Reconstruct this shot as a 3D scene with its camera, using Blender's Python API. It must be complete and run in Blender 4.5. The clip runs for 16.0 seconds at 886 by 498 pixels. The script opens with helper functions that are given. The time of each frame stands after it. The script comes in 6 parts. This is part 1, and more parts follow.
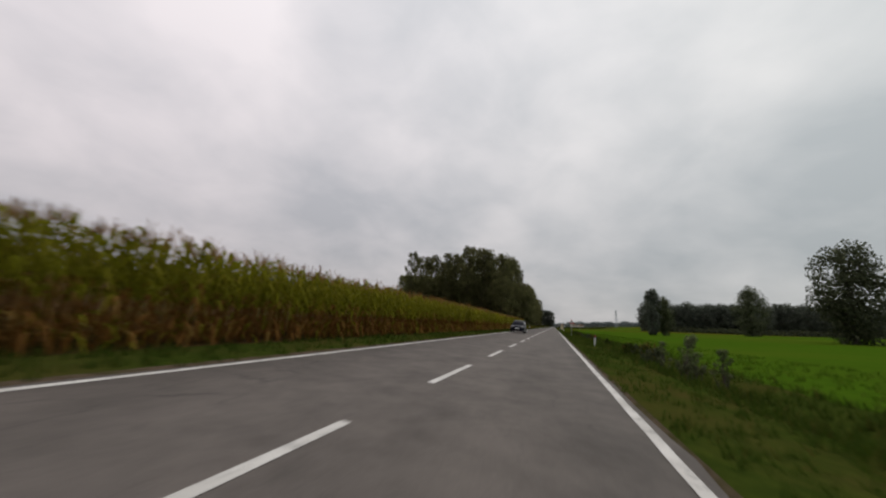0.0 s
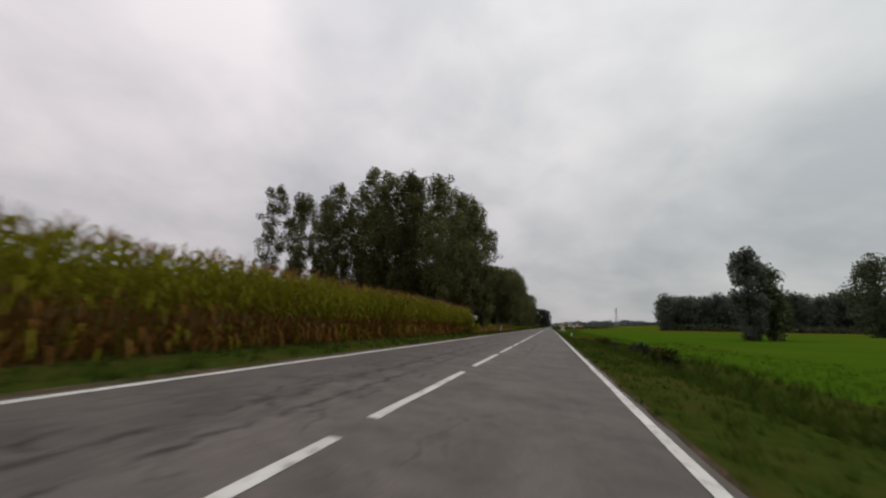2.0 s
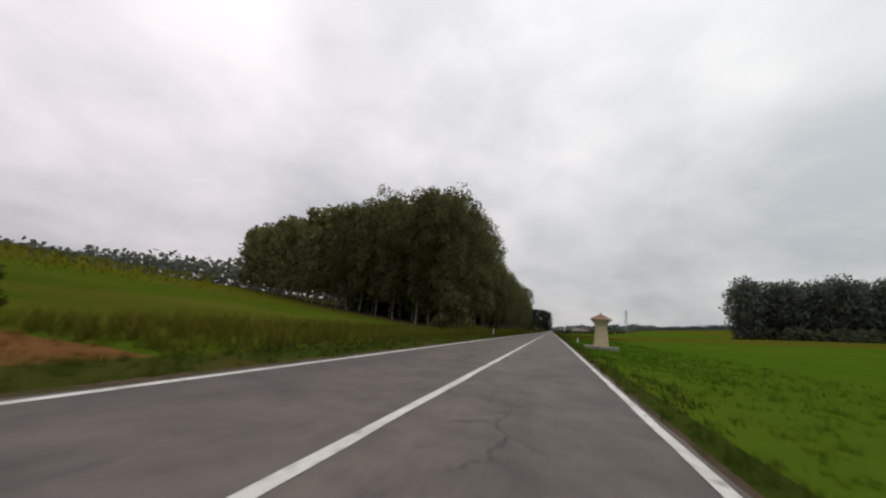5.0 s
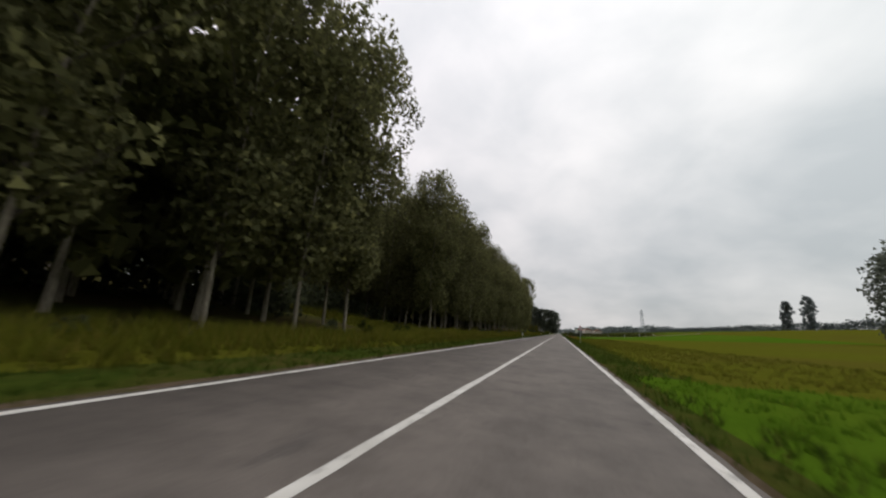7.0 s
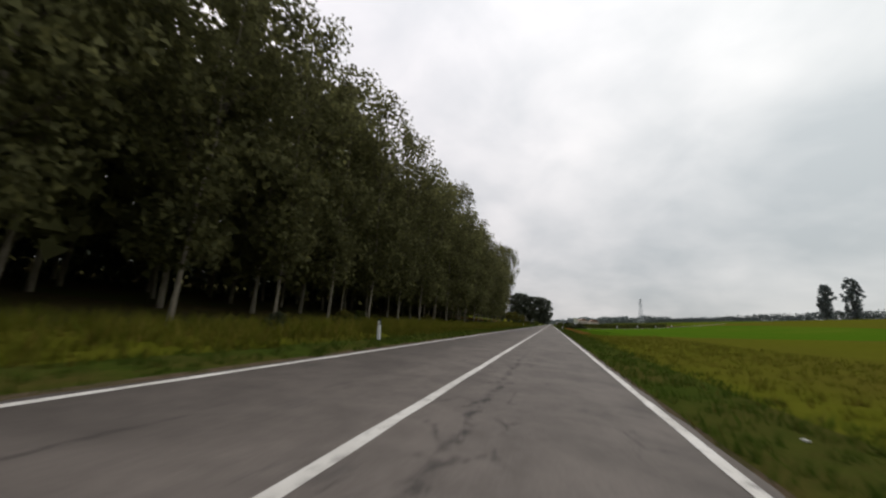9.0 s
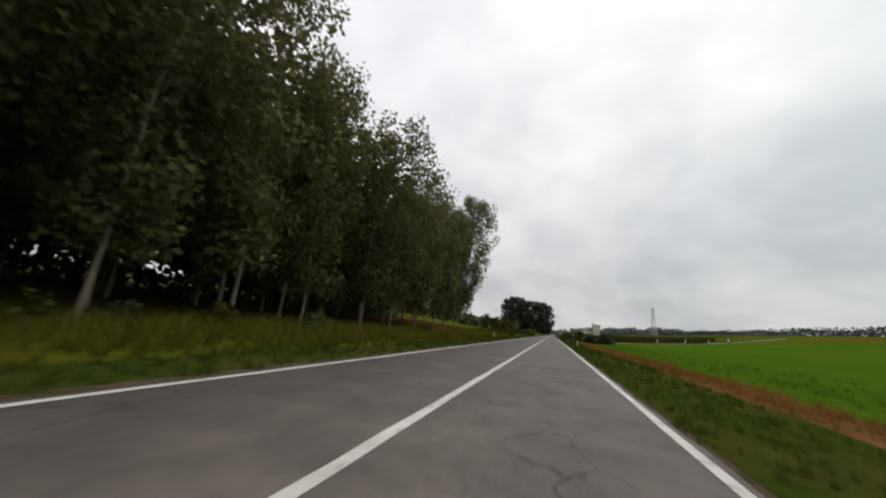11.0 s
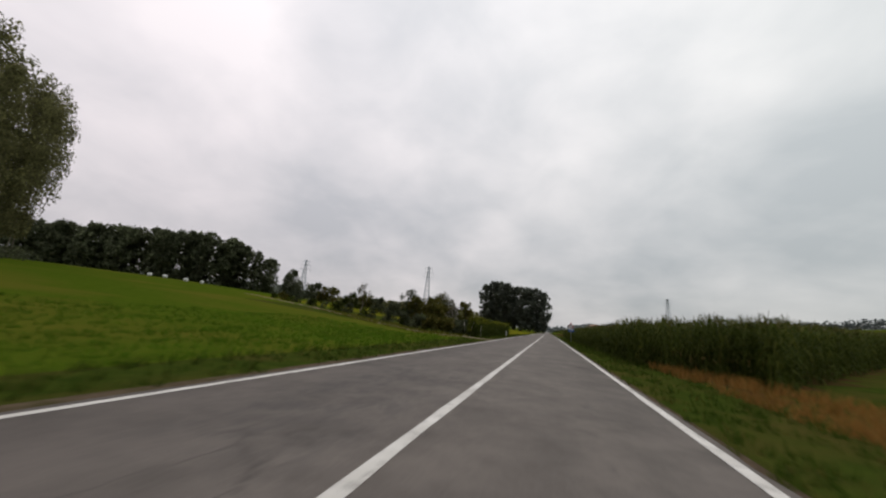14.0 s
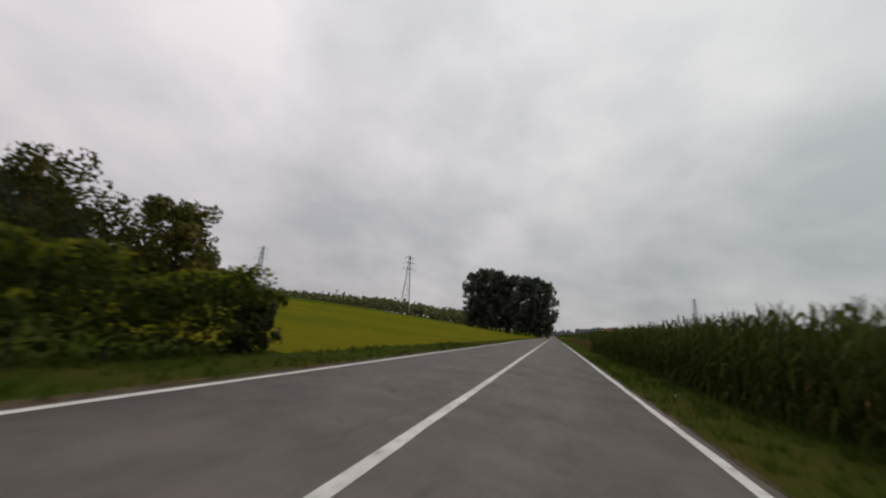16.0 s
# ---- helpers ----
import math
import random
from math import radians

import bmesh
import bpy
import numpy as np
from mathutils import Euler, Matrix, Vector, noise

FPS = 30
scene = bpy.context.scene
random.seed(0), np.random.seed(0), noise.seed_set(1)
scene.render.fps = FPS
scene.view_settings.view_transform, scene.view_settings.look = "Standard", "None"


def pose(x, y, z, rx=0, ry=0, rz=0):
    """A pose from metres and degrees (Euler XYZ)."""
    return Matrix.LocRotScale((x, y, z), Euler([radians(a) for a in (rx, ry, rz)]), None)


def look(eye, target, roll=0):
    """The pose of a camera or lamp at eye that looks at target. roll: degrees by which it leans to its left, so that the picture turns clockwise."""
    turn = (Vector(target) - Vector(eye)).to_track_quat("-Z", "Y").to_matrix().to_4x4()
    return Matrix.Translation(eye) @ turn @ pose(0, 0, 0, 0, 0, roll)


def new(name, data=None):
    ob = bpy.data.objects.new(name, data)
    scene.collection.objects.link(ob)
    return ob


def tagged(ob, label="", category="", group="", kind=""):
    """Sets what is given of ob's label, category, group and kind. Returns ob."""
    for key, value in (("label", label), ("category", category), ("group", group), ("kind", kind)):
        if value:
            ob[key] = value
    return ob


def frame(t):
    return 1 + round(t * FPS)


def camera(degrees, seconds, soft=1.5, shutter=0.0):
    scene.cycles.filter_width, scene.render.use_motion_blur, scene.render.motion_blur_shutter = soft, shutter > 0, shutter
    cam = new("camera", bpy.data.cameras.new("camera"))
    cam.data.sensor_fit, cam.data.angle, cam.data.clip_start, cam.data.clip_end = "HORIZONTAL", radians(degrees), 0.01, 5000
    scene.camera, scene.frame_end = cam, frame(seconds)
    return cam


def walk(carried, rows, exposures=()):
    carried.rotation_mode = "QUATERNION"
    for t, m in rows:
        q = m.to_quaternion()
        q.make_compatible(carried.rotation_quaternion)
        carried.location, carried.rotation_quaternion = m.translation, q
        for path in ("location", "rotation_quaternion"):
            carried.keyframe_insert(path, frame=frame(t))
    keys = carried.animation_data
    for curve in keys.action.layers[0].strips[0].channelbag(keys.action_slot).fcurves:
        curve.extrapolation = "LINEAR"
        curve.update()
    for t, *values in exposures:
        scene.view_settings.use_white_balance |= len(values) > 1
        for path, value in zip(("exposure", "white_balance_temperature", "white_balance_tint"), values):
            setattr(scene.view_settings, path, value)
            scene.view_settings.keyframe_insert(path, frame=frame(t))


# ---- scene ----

# A straight country road on a plain, driven along +y; the centre line lies near x = 0.
cam = camera(105.15, 16.0, soft=2.2, shutter=0.12)
SPEED, EYE = 29.0, 1.12
# seconds, x of the eye, heading (left: minus), tilt up, lean to the left
ROWS = [
    (0.0, 2.14, -18.81, 11.23, 5.24),
    (0.5, 2.12, -18.82, 11.58, 5.09),
    (1.0, 2.05, -18.49, 11.52, 4.80),
    (1.5, 2.01, -18.11, 11.58, 4.17),
    (2.0, 2.03, -18.08, 11.63, 4.26),
    (2.5, 2.07, -18.17, 11.60, 5.67),
    (3.0, 2.11, -18.69, 11.40, 6.29),
    (3.5, 2.12, -18.23, 11.00, 5.44),
    (4.0, 2.08, -18.77, 11.84, 5.10),
    (4.5, 1.97, -18.25, 11.98, 4.97),
    (7.0, 1.82, -19.41, 12.51, 4.43),
    (7.5, 1.74, -18.73, 11.44, 4.74),
    (8.0, 1.76, -18.82, 11.20, 4.94),
    (8.5, 1.78, -18.33, 10.95, 4.36),
    (9.0, 1.76, -18.18, 11.16, 4.30),
    (11.5, 1.69, -18.81, 12.48, 5.76),
    (12.0, 1.63, -18.95, 12.29, 5.75),
    (12.5, 1.58, -18.26, 12.42, 5.31),
    (13.0, 1.54, -18.61, 12.72, 4.97),
    (13.5, 1.49, -18.08, 12.61, 5.26),
    (14.0, 1.47, -17.86, 12.30, 4.81),
    (14.5, 1.50, -17.84, 12.42, 4.76),
    (15.0, 1.53, -18.52, 12.63, 4.67),
    (15.5, 1.56, -17.90, 12.81, 5.39),
    (16.0, 1.57, -18.86, 12.71, 5.42),
]


def eye_pose(t, x, yaw, pitch, lean):
    eye = Vector((x, SPEED * t, EYE))
    a, b = radians(yaw), radians(pitch)
    way = Vector((math.sin(a) * math.cos(b), math.cos(a) * math.cos(b), math.sin(b)))
    return look(eye, eye + way * 10, lean)


EXPOSURES = [(0.0, 0.0), (2.0, 0.0), (3.0, 0.1), (3.5, 0.22), (4.5, 0.22), (7.0, 0.33), (12.5, 0.36), (13.5, 0.26), (14.5, 0.11), (15.0, 0.02), (15.5, -0.05), (16.0, -0.07)]
walk(cam, [(r[0], eye_pose(*r)) for r in ROWS], EXPOSURES)

# ---- sky and sun ----
SUN_EL, SUN_AZ = radians(64), radians(35)
world = bpy.data.worlds.new("overcast_sky")
scene.world = world
world.use_nodes = True
wn, wl = world.node_tree.nodes, world.node_tree.links
wn.clear()
w_out = wn.new("ShaderNodeOutputWorld")
w_bg = wn.new("ShaderNodeBackground")
w_sky = wn.new("ShaderNodeTexSky")
w_sky.sky_type, w_sky.sun_disc = "NISHITA", False
w_sky.sun_elevation, w_sky.sun_rotation = SUN_EL, SUN_AZ
w_sky.dust_density = 3.0
w_tc = wn.new("ShaderNodeTexCoord")
w_sep = wn.new("ShaderNodeSeparateXYZ")
wl.new(w_tc.outputs["Generated"], w_sep.inputs[0])


def w_math(op, a, b=None):
    n = wn.new("ShaderNodeMath")
    n.operation = op
    for i, v in enumerate((a, b)):
        if v is None:
            continue
        if isinstance(v, (int, float)):
            n.inputs[i].default_value = v
        else:
            wl.new(v, n.inputs[i])
    return n.outputs[0]


# cloud layer seen in perspective: the view direction met with a level sheet
w_h = w_math("MAXIMUM", w_sep.outputs["Z"], 0.0)
w_d = w_math("ADD", w_h, 0.42)
w_comb = wn.new("ShaderNodeCombineXYZ")
wl.new(w_math("DIVIDE", w_sep.outputs["X"], w_d), w_comb.inputs["X"])
wl.new(w_math("DIVIDE", w_sep.outputs["Y"], w_d), w_comb.inputs["Y"])


def w_noise(scale, detail, rough, distort):
    n = wn.new("ShaderNodeTexNoise")
    n.inputs["Scale"].default_value, n.inputs["Detail"].default_value = scale, detail
    n.inputs["Roughness"].default_value, n.inputs["Distortion"].default_value = rough, distort
    wl.new(w_comb.outputs[0], n.inputs["Vector"])
    return n.outputs["Fac"]


w_ramp = wn.new("ShaderNodeValToRGB")
wl.new(w_math("ADD", w_math("MULTIPLY", w_noise(1.3, 3.5, 0.45, 0.3), 0.70), w_math("MULTIPLY", w_noise(3.8, 5.0, 0.52, 0.25), 0.30)), w_ramp.inputs[0])
w_ramp.color_ramp.elements[0].position, w_ramp.color_ramp.elements[0].color = 0.385, (0.49, 0.512, 0.527, 1)
w_ramp.color_ramp.elements[1].position, w_ramp.color_ramp.elements[1].color = 0.615, (0.75, 0.738, 0.735, 1)
# overcast sky: brighter towards the zenith than at the horizon
w_grad = wn.new("ShaderNodeMapRange")
wl.new(w_h, w_grad.inputs["Value"])
w_grad.inputs["From Min"].default_value, w_grad.inputs["From Max"].default_value = 0.0, 1.0
w_grad.inputs["To Min"].default_value, w_grad.inputs["To Max"].default_value = 0.82, 1.75
w_mul = wn.new("ShaderNodeMixRGB")
w_mul.blend_type, w_mul.inputs[0].default_value = "MULTIPLY", 1.0
wl.new(w_ramp.outputs[0], w_mul.inputs[1])
wl.new(w_grad.outputs[0], w_mul.inputs[2])
w_skyc = wn.new("ShaderNodeMixRGB")
w_skyc.blend_type, w_skyc.inputs[0].default_value = "MULTIPLY", 1.0
w_skyc.inputs[2].default_value = (0.1, 0.1, 0.1, 1)
wl.new(w_sky.outputs[0], w_skyc.inputs[1])
w_mix = wn.new("ShaderNodeMixRGB")
w_mix.inputs[0].default_value = 0.94
wl.new(w_skyc.outputs[0], w_mix.inputs[1])
wl.new(w_mul.outputs[0], w_mix.inputs[2])
w_side = wn.new("ShaderNodeMapRange")
wl.new(w_sep.outputs["X"], w_side.inputs["Value"])
w_side.inputs["From Min"].default_value, w_side.inputs["From Max"].default_value = -0.85, 0.55
w_tint = wn.new("ShaderNodeMixRGB")
w_tint.inputs[1].default_value, w_tint.inputs[2].default_value = (1.045, 0.985, 1.015, 1), (0.935, 0.955, 0.945, 1)
wl.new(w_side.outputs[0], w_tint.inputs[0])
w_all = wn.new("ShaderNodeMixRGB")
w_all.blend_type, w_all.inputs[0].default_value = "MULTIPLY", 1.0
wl.new(w_mix.outputs[0], w_all.inputs[1])
wl.new(w_tint.outputs[0], w_all.inputs[2])
wl.new(w_all.outputs[0], w_bg.inputs["Color"])
w_bg.inputs["Strength"].default_value = 0.88
wl.new(w_bg.outputs[0], w_out.inputs["Surface"])

sun = new("sun", bpy.data.lights.new("sun", "SUN"))
sun.data.energy, sun.data.angle, sun.data.color = 0.85, radians(30), (1.0, 0.96, 0.9)
sun.matrix_world = look((0, 0, 0), (-math.sin(SUN_AZ) * math.cos(SUN_EL), -math.cos(SUN_AZ) * math.cos(SUN_EL), -math.sin(SUN_EL)))


# ---- materials ----
class Mat:
    """A node material with a principled surface and a few short ways to wire it."""

    def __init__(self, name, rough=0.8, metal=0.0, spec=0.3):
        self.m = bpy.data.materials.new(name)
        self.m.use_nodes = True
        self.t = self.m.node_tree
        self.p = self.t.nodes["Principled BSDF"]
        self.p.inputs["Roughness"].default_value, self.p.inputs["Metallic"].default_value = rough, metal
        self.p.inputs["Specular IOR Level"].default_value = spec

    def node(self, kind, **inputs):
        n = self.t.nodes.new(kind)
        for k, v in inputs.items():
            s = n.inputs[k.replace("_", " ")]
            if isinstance(v, bpy.types.NodeSocket):
                self.t.links.new(v, s)
            else:
                s.default_value = v
        return n

    def place(self, world_space=True):
        return self.node("ShaderNodeNewGeometry").outputs["Position"] if world_space else self.node("ShaderNodeTexCoord").outputs["Object"]

    def noise(self, vec, scale, detail=4.0, rough=0.55, distort=0.0):
        return self.node("ShaderNodeTexNoise", Vector=vec, Scale=scale, Detail=detail, Roughness=rough, Distortion=distort).outputs["Fac"]

    def ramp(self, fac, *stops):
        n = self.node("ShaderNodeValToRGB", Fac=fac)
        els = n.color_ramp.elements
        while len(els) < len(stops):
            els.new(0.5)
        for e, (pos, col) in zip(els, stops):
            e.position = pos
            e.color = (*col, 1) if isinstance(col, tuple) else (col, col, col, 1)
        return n.outputs["Color"]

    def mix(self, fac, a, b, mode="MIX"):
        n = self.t.nodes.new("ShaderNodeMixRGB")
        n.blend_type = mode
        for s, v in zip(n.inputs, (fac, a, b)):
            if isinstance(v, bpy.types.NodeSocket):
                self.t.links.new(v, s)
            elif isinstance(v, tuple):
                s.default_value = (*v, 1)
            else:
                s.default_value = v if s.type == "VALUE" else (v, v, v, 1)
        return n.outputs[0]

    def math(self, op, a, b=0.0, c=None):
        n = self.t.nodes.new("ShaderNodeMath")
        n.operation = op
        for s, v in zip(n.inputs, (a, b, c)):
            if v is None:
                continue
            if isinstance(v, bpy.types.NodeSocket):
                self.t.links.new(v, s)
            else:
                s.default_value = v
        return n.outputs[0]

    def base(self, col):
        if isinstance(col, tuple):
            self.p.inputs["Base Color"].default_value = (*col, 1)
        else:
            self.t.links.new(col, self.p.inputs["Base Color"])
        return self

    def bump(self, height, strength=0.4, distance=0.02):
        b = self.node("ShaderNodeBump", Height=height, Strength=strength, Distance=distance)
        self.t.links.new(b.outputs[0], self.p.inputs["Normal"])
        return self

    def leafy(self, col, through_amount=0.3):
        """Lets part of the light through, as a leaf does."""
        tr = self.node("ShaderNodeBsdfTranslucent", Color=col)
        mx = self.node("ShaderNodeMixShader", Fac=through_amount)
        self.t.links.new(self.p.outputs[0], mx.inputs[1])
        self.t.links.new(tr.outputs[0], mx.inputs[2])
        self.t.links.new(mx.outputs[0], self.t.nodes["Material Output"].inputs["Surface"])
        return self


def plain(name, col, rough=0.6, metal=0.0, vary=0.12, scale=3.0, world_space=False):
    m = Mat(name, rough, metal)
    f = m.noise(m.place(world_space), scale, 6.0, 0.6)
    lo, hi = tuple(c * (1 - vary) for c in col), tuple(min(1.0, c * (1 + vary)) for c in col)
    m.base(m.ramp(f, (0.3, lo), (0.7, hi)))
    m.bump(m.noise(m.place(world_space), scale * 12, 3.0), 0.12, 0.004)
    return m.m


def earth(name, c1, c2, c3, big=0.12, small=2.5, rough=0.95, bump=0.6):
    """Ground of two mixed colours with a third in patches."""
    m = Mat(name, rough, 0.0, 0.0)
    pos = m.place()
    a = m.ramp(m.noise(pos, small, 6.0, 0.65), (0.35, c1), (0.65, c2))
    col = m.mix(m.ramp(m.noise(pos, big, 5.0, 0.6, 0.5), (0.45, 0.0), (0.66, 1.0)), a, c3)
    fine = m.ramp(m.noise(pos, 14.0, 4.0, 0.7), (0.25, 0.78), (0.75, 1.15))
    m.base(m.mix(1.0, col, fine, "MULTIPLY"))
    m.bump(m.noise(pos, 9.0, 5.0, 0.7), bump, 0.08)
    return m.m


def foliage(name, lo, hi, tint, rough=0.7, amount=0.3, spec=0.03):
    """Leaves: colour varies from leaf to leaf, from plant to plant and in broad patches."""
    m = Mat(name, rough, 0.0, spec)
    g = m.node("ShaderNodeNewGeometry")
    col = m.ramp(g.outputs["Random Per Island"], (0.0, lo), (0.75, hi), (1.0, tint))
    rnd = m.node("ShaderNodeObjectInfo").outputs["Random"]
    shade = m.ramp(rnd, (0.0, 0.78), (1.0, 1.2))
    col = m.mix(1.0, col, shade, "MULTIPLY")
    patch = m.ramp(m.noise(g.outputs["Position"], 0.35, 3.0), (0.3, 0.75), (0.7, 1.2))
    col = m.mix(1.0, col, patch, "MULTIPLY")
    m.base(col)
    return m.leafy(col, amount).m


M = {}
M["grass_soil"] = earth("grass_soil", (0.024, 0.038, 0.006), (0.042, 0.056, 0.009), (0.056, 0.050, 0.013), 0.35)
M["rice"] = earth("rice_field", (0.038, 0.080, 0.005), (0.048, 0.096, 0.006), (0.062, 0.092, 0.008), 0.03, 1.2, 0.95, 0.3)
M["meadow"] = earth("meadow", (0.040, 0.066, 0.005), (0.056, 0.080, 0.007), (0.078, 0.078, 0.011), 0.06, 1.5, 0.95, 0.3)
M["pasture"] = earth("pasture", (0.060, 0.066, 0.006), (0.078, 0.080, 0.009), (0.070, 0.064, 0.010), 0.05, 1.2, 0.95, 0.3)
M["yellow_field"] = earth("yellow_field", (0.10, 0.095, 0.008), (0.13, 0.115, 0.010), (0.075, 0.090, 0.008), 0.05, 1.0)
M["dry"] = earth("dry_ground", (0.120, 0.052, 0.022), (0.165, 0.076, 0.031), (0.090, 0.060, 0.017), 0.25, 2.0, 0.95, 0.3)
M["forest_floor"] = earth("forest_floor", (0.045, 0.038, 0.018), (0.075, 0.058, 0.026), (0.05, 0.055, 0.015), 0.2, 2.0)
M["verge_soil"] = earth("verge_soil", (0.068, 0.050, 0.034), (0.105, 0.078, 0.055), (0.045, 0.045, 0.014), 1.1, 6.0)
M["field_soil"] = earth("field_soil", (0.045, 0.027, 0.012), (0.07, 0.042, 0.018), (0.04, 0.036, 0.010), 0.3, 3.0)
M["dirt_track"] = earth("dirt_track", (0.165, 0.128, 0.095), (0.235, 0.188, 0.142), (0.11, 0.09, 0.05), 0.4, 8.0, 0.95, 0.8)
M["pad"] = earth("worn_side_asphalt", (0.115, 0.103, 0.092), (0.15, 0.135, 0.120), (0.19, 0.165, 0.135), 0.25, 5.0, 0.9, 0.4)
M["gravel"] = earth("gravel_track", (0.20, 0.175, 0.145), (0.27, 0.24, 0.20), (0.13, 0.115, 0.085), 0.3, 9.0, 0.95, 0.8)

# asphalt: grey, worn lighter in the wheel tracks, with patches and cracks
m = Mat("asphalt", 0.82, 0.0, 0.25)
pos = m.place()
sx = m.node("ShaderNodeSeparateXYZ", Vector=pos)
stretched = m.node("ShaderNodeMapping", Vector=pos, Scale=(1.0, 0.12, 1.0)).outputs[0]
tone = m.ramp(m.noise(stretched, 0.9, 5.0, 0.6), (0.3, (0.100, 0.085, 0.076)), (0.7, (0.129, 0.110, 0.098)))
blot = m.ramp(m.noise(pos, 0.9, 8.0, 0.72, 0.1), (0.34, 0.66), (0.6, 1.07))
tone = m.mix(1.0, tone, blot, "MULTIPLY")
grain = m.ramp(m.noise(pos, 60.0, 3.0, 0.7), (0.3, 0.8), (0.7, 1.18))
tone = m.mix(1.0, tone, grain, "MULTIPLY")
warp = m.node("ShaderNodeTexNoise", Vector=pos, Scale=1.6, Detail=4.0)
wv = m.node("ShaderNodeMixRGB", Fac=0.34, Color1=pos, Color2=warp.outputs["Color"]).outputs[0]
wv = m.node("ShaderNodeMapping", Vector=wv, Scale=(1.0, 0.55, 1.0)).outputs[0]
vor = m.t.nodes.new("ShaderNodeTexVoronoi")
vor.feature = "DISTANCE_TO_EDGE"
vor.inputs["Scale"].default_value = 2.1
m.t.links.new(wv, vor.inputs["Vector"])
crack = m.ramp(vor.outputs["Distance"], (0.0, 1.0), (0.008, 1.0), (0.034, 0.0))
where = m.ramp(m.noise(m.node("ShaderNodeMapping", Vector=pos, Scale=(1.0, 0.3, 1.0)).outputs[0], 0.45, 4.0), (0.56, 0.0), (0.68, 1.0))
ox, oy = sx.outputs["X"], sx.outputs["Y"]


def span(v, a, b, soft):
    """1 between a and b, falling off over soft metres."""
    up = m.node("ShaderNodeMapRange", Value=v, From_Min=a - soft, From_Max=a).outputs[0]
    down = m.node("ShaderNodeMapRange", Value=v, From_Min=b, From_Max=b + soft, To_Min=1.0, To_Max=0.0).outputs[0]
    return m.math("MULTIPLY", up, down)


broken = 0.0
for x0, x1, y0, y1 in ((-2.3, -0.3, 40, 84), (-1.3, 0.0, 394, 403), (0.5, 1.3, 262, 272), (1.8, 2.9, 380, 392), (0.4, 1.4, 74, 84)):
    z_ = m.math("MULTIPLY", span(ox, x0, x1, 0.35), span(oy, y0, y1, 3.0))
    broken = z_ if broken == 0.0 else m.math("MAXIMUM", broken, z_)
ragged = m.ramp(m.noise(pos, 1.7, 4.0, 0.6), (0.47, 0.0), (0.58, 1.0))
where = m.math("MAXIMUM", where, m.math("MULTIPLY", broken, ragged))
crack = m.math("MULTIPLY", crack, where)
crack = m.math("MULTIPLY", crack, m.ramp(m.noise(pos, 8.0, 5.0, 0.7), (0.40, 0.15), (0.52, 1.0)))
# long tarry cracks that wander along the lanes: middle, width, first and last y
def long_crack(x, width, y0, y1, swing, seed):
    sway = m.noise(m.node("ShaderNodeMapping", Vector=pos, Location=(seed, seed, 0), Scale=(0.0, 0.8, 0.0)).outputs[0], 1.0, 9.0, 0.82)
    off = m.math("ABSOLUTE", m.math("SUBTRACT", ox, m.math("ADD", m.math("MULTIPLY", sway, swing), x - swing / 2)))
    line = m.math("MULTIPLY", m.ramp(off, (width * 0.25, 1.0), (width, 0.0)), span(oy, y0, y1, 3.0))
    return m.math("MULTIPLY", line, m.ramp(m.noise(pos, 2.2, 7.0, 0.8), (0.46, 0.0), (0.55, 1.0)))


for x, width, y0, y1, swing, seed in ((-1.25, 0.12, 42, 84, 1.5, 0.0), (-0.7, 0.07, 44, 84, 1.0, 3.0), (0.75, 0.06, 444, 464, 0.8, 5.0), (2.4, 0.04, 448, 464, 0.6, 8.0), (1.2, 0.06, 74, 81, 1.0, 11.0), (-0.6, 0.09, 392, 404, 1.0, 14.0), (2.3, 0.05, 378, 392, 0.8, 17.0), (-1.6, 0.07, 234, 262, 0.7, 20.0), (0.9, 0.08, 263, 272, 0.9, 23.0)):
    crack = m.math("MAXIMUM", crack, long_crack(x, width, y0, y1, swing, seed))
tar = m.ramp(m.noise(m.node("ShaderNodeMapping", Vector=pos, Scale=(1.2, 0.35, 1.0)).outputs[0], 1.1, 7.0, 0.75, 0.25), (0.60, 0.0), (0.68, 1.0))
patched = m.math("MAXIMUM", m.math("MULTIPLY", span(ox, -1.9, -0.4, 0.5), span(oy, 409, 414, 1.5)), m.math("MULTIPLY", span(ox, -2.2, -0.6, 0.5), span(oy, 46, 70, 5.0)))
patched = m.math("MULTIPLY", patched, m.ramp(m.noise(m.node("ShaderNodeMapping", Vector=pos, Scale=(1.0, 0.5, 1.0)).outputs[0], 2.6, 7.0, 0.75), (0.47, 0.0), (0.58, 1.0)))
tar = m.math("MAXIMUM", tar, patched)
tone = m.mix(m.math("MULTIPLY", tar, 0.5), tone, (0.045, 0.041, 0.040))
tone = m.mix(m.math("MULTIPLY", crack, 0.85), tone, (0.020, 0.018, 0.017))
m.base(tone)
m.bump(m.math("SUBTRACT", m.noise(pos, 90.0, 2.0), m.math("MULTIPLY", crack, 2.0)), 0.35, 0.01)
M["asphalt"] = m.m

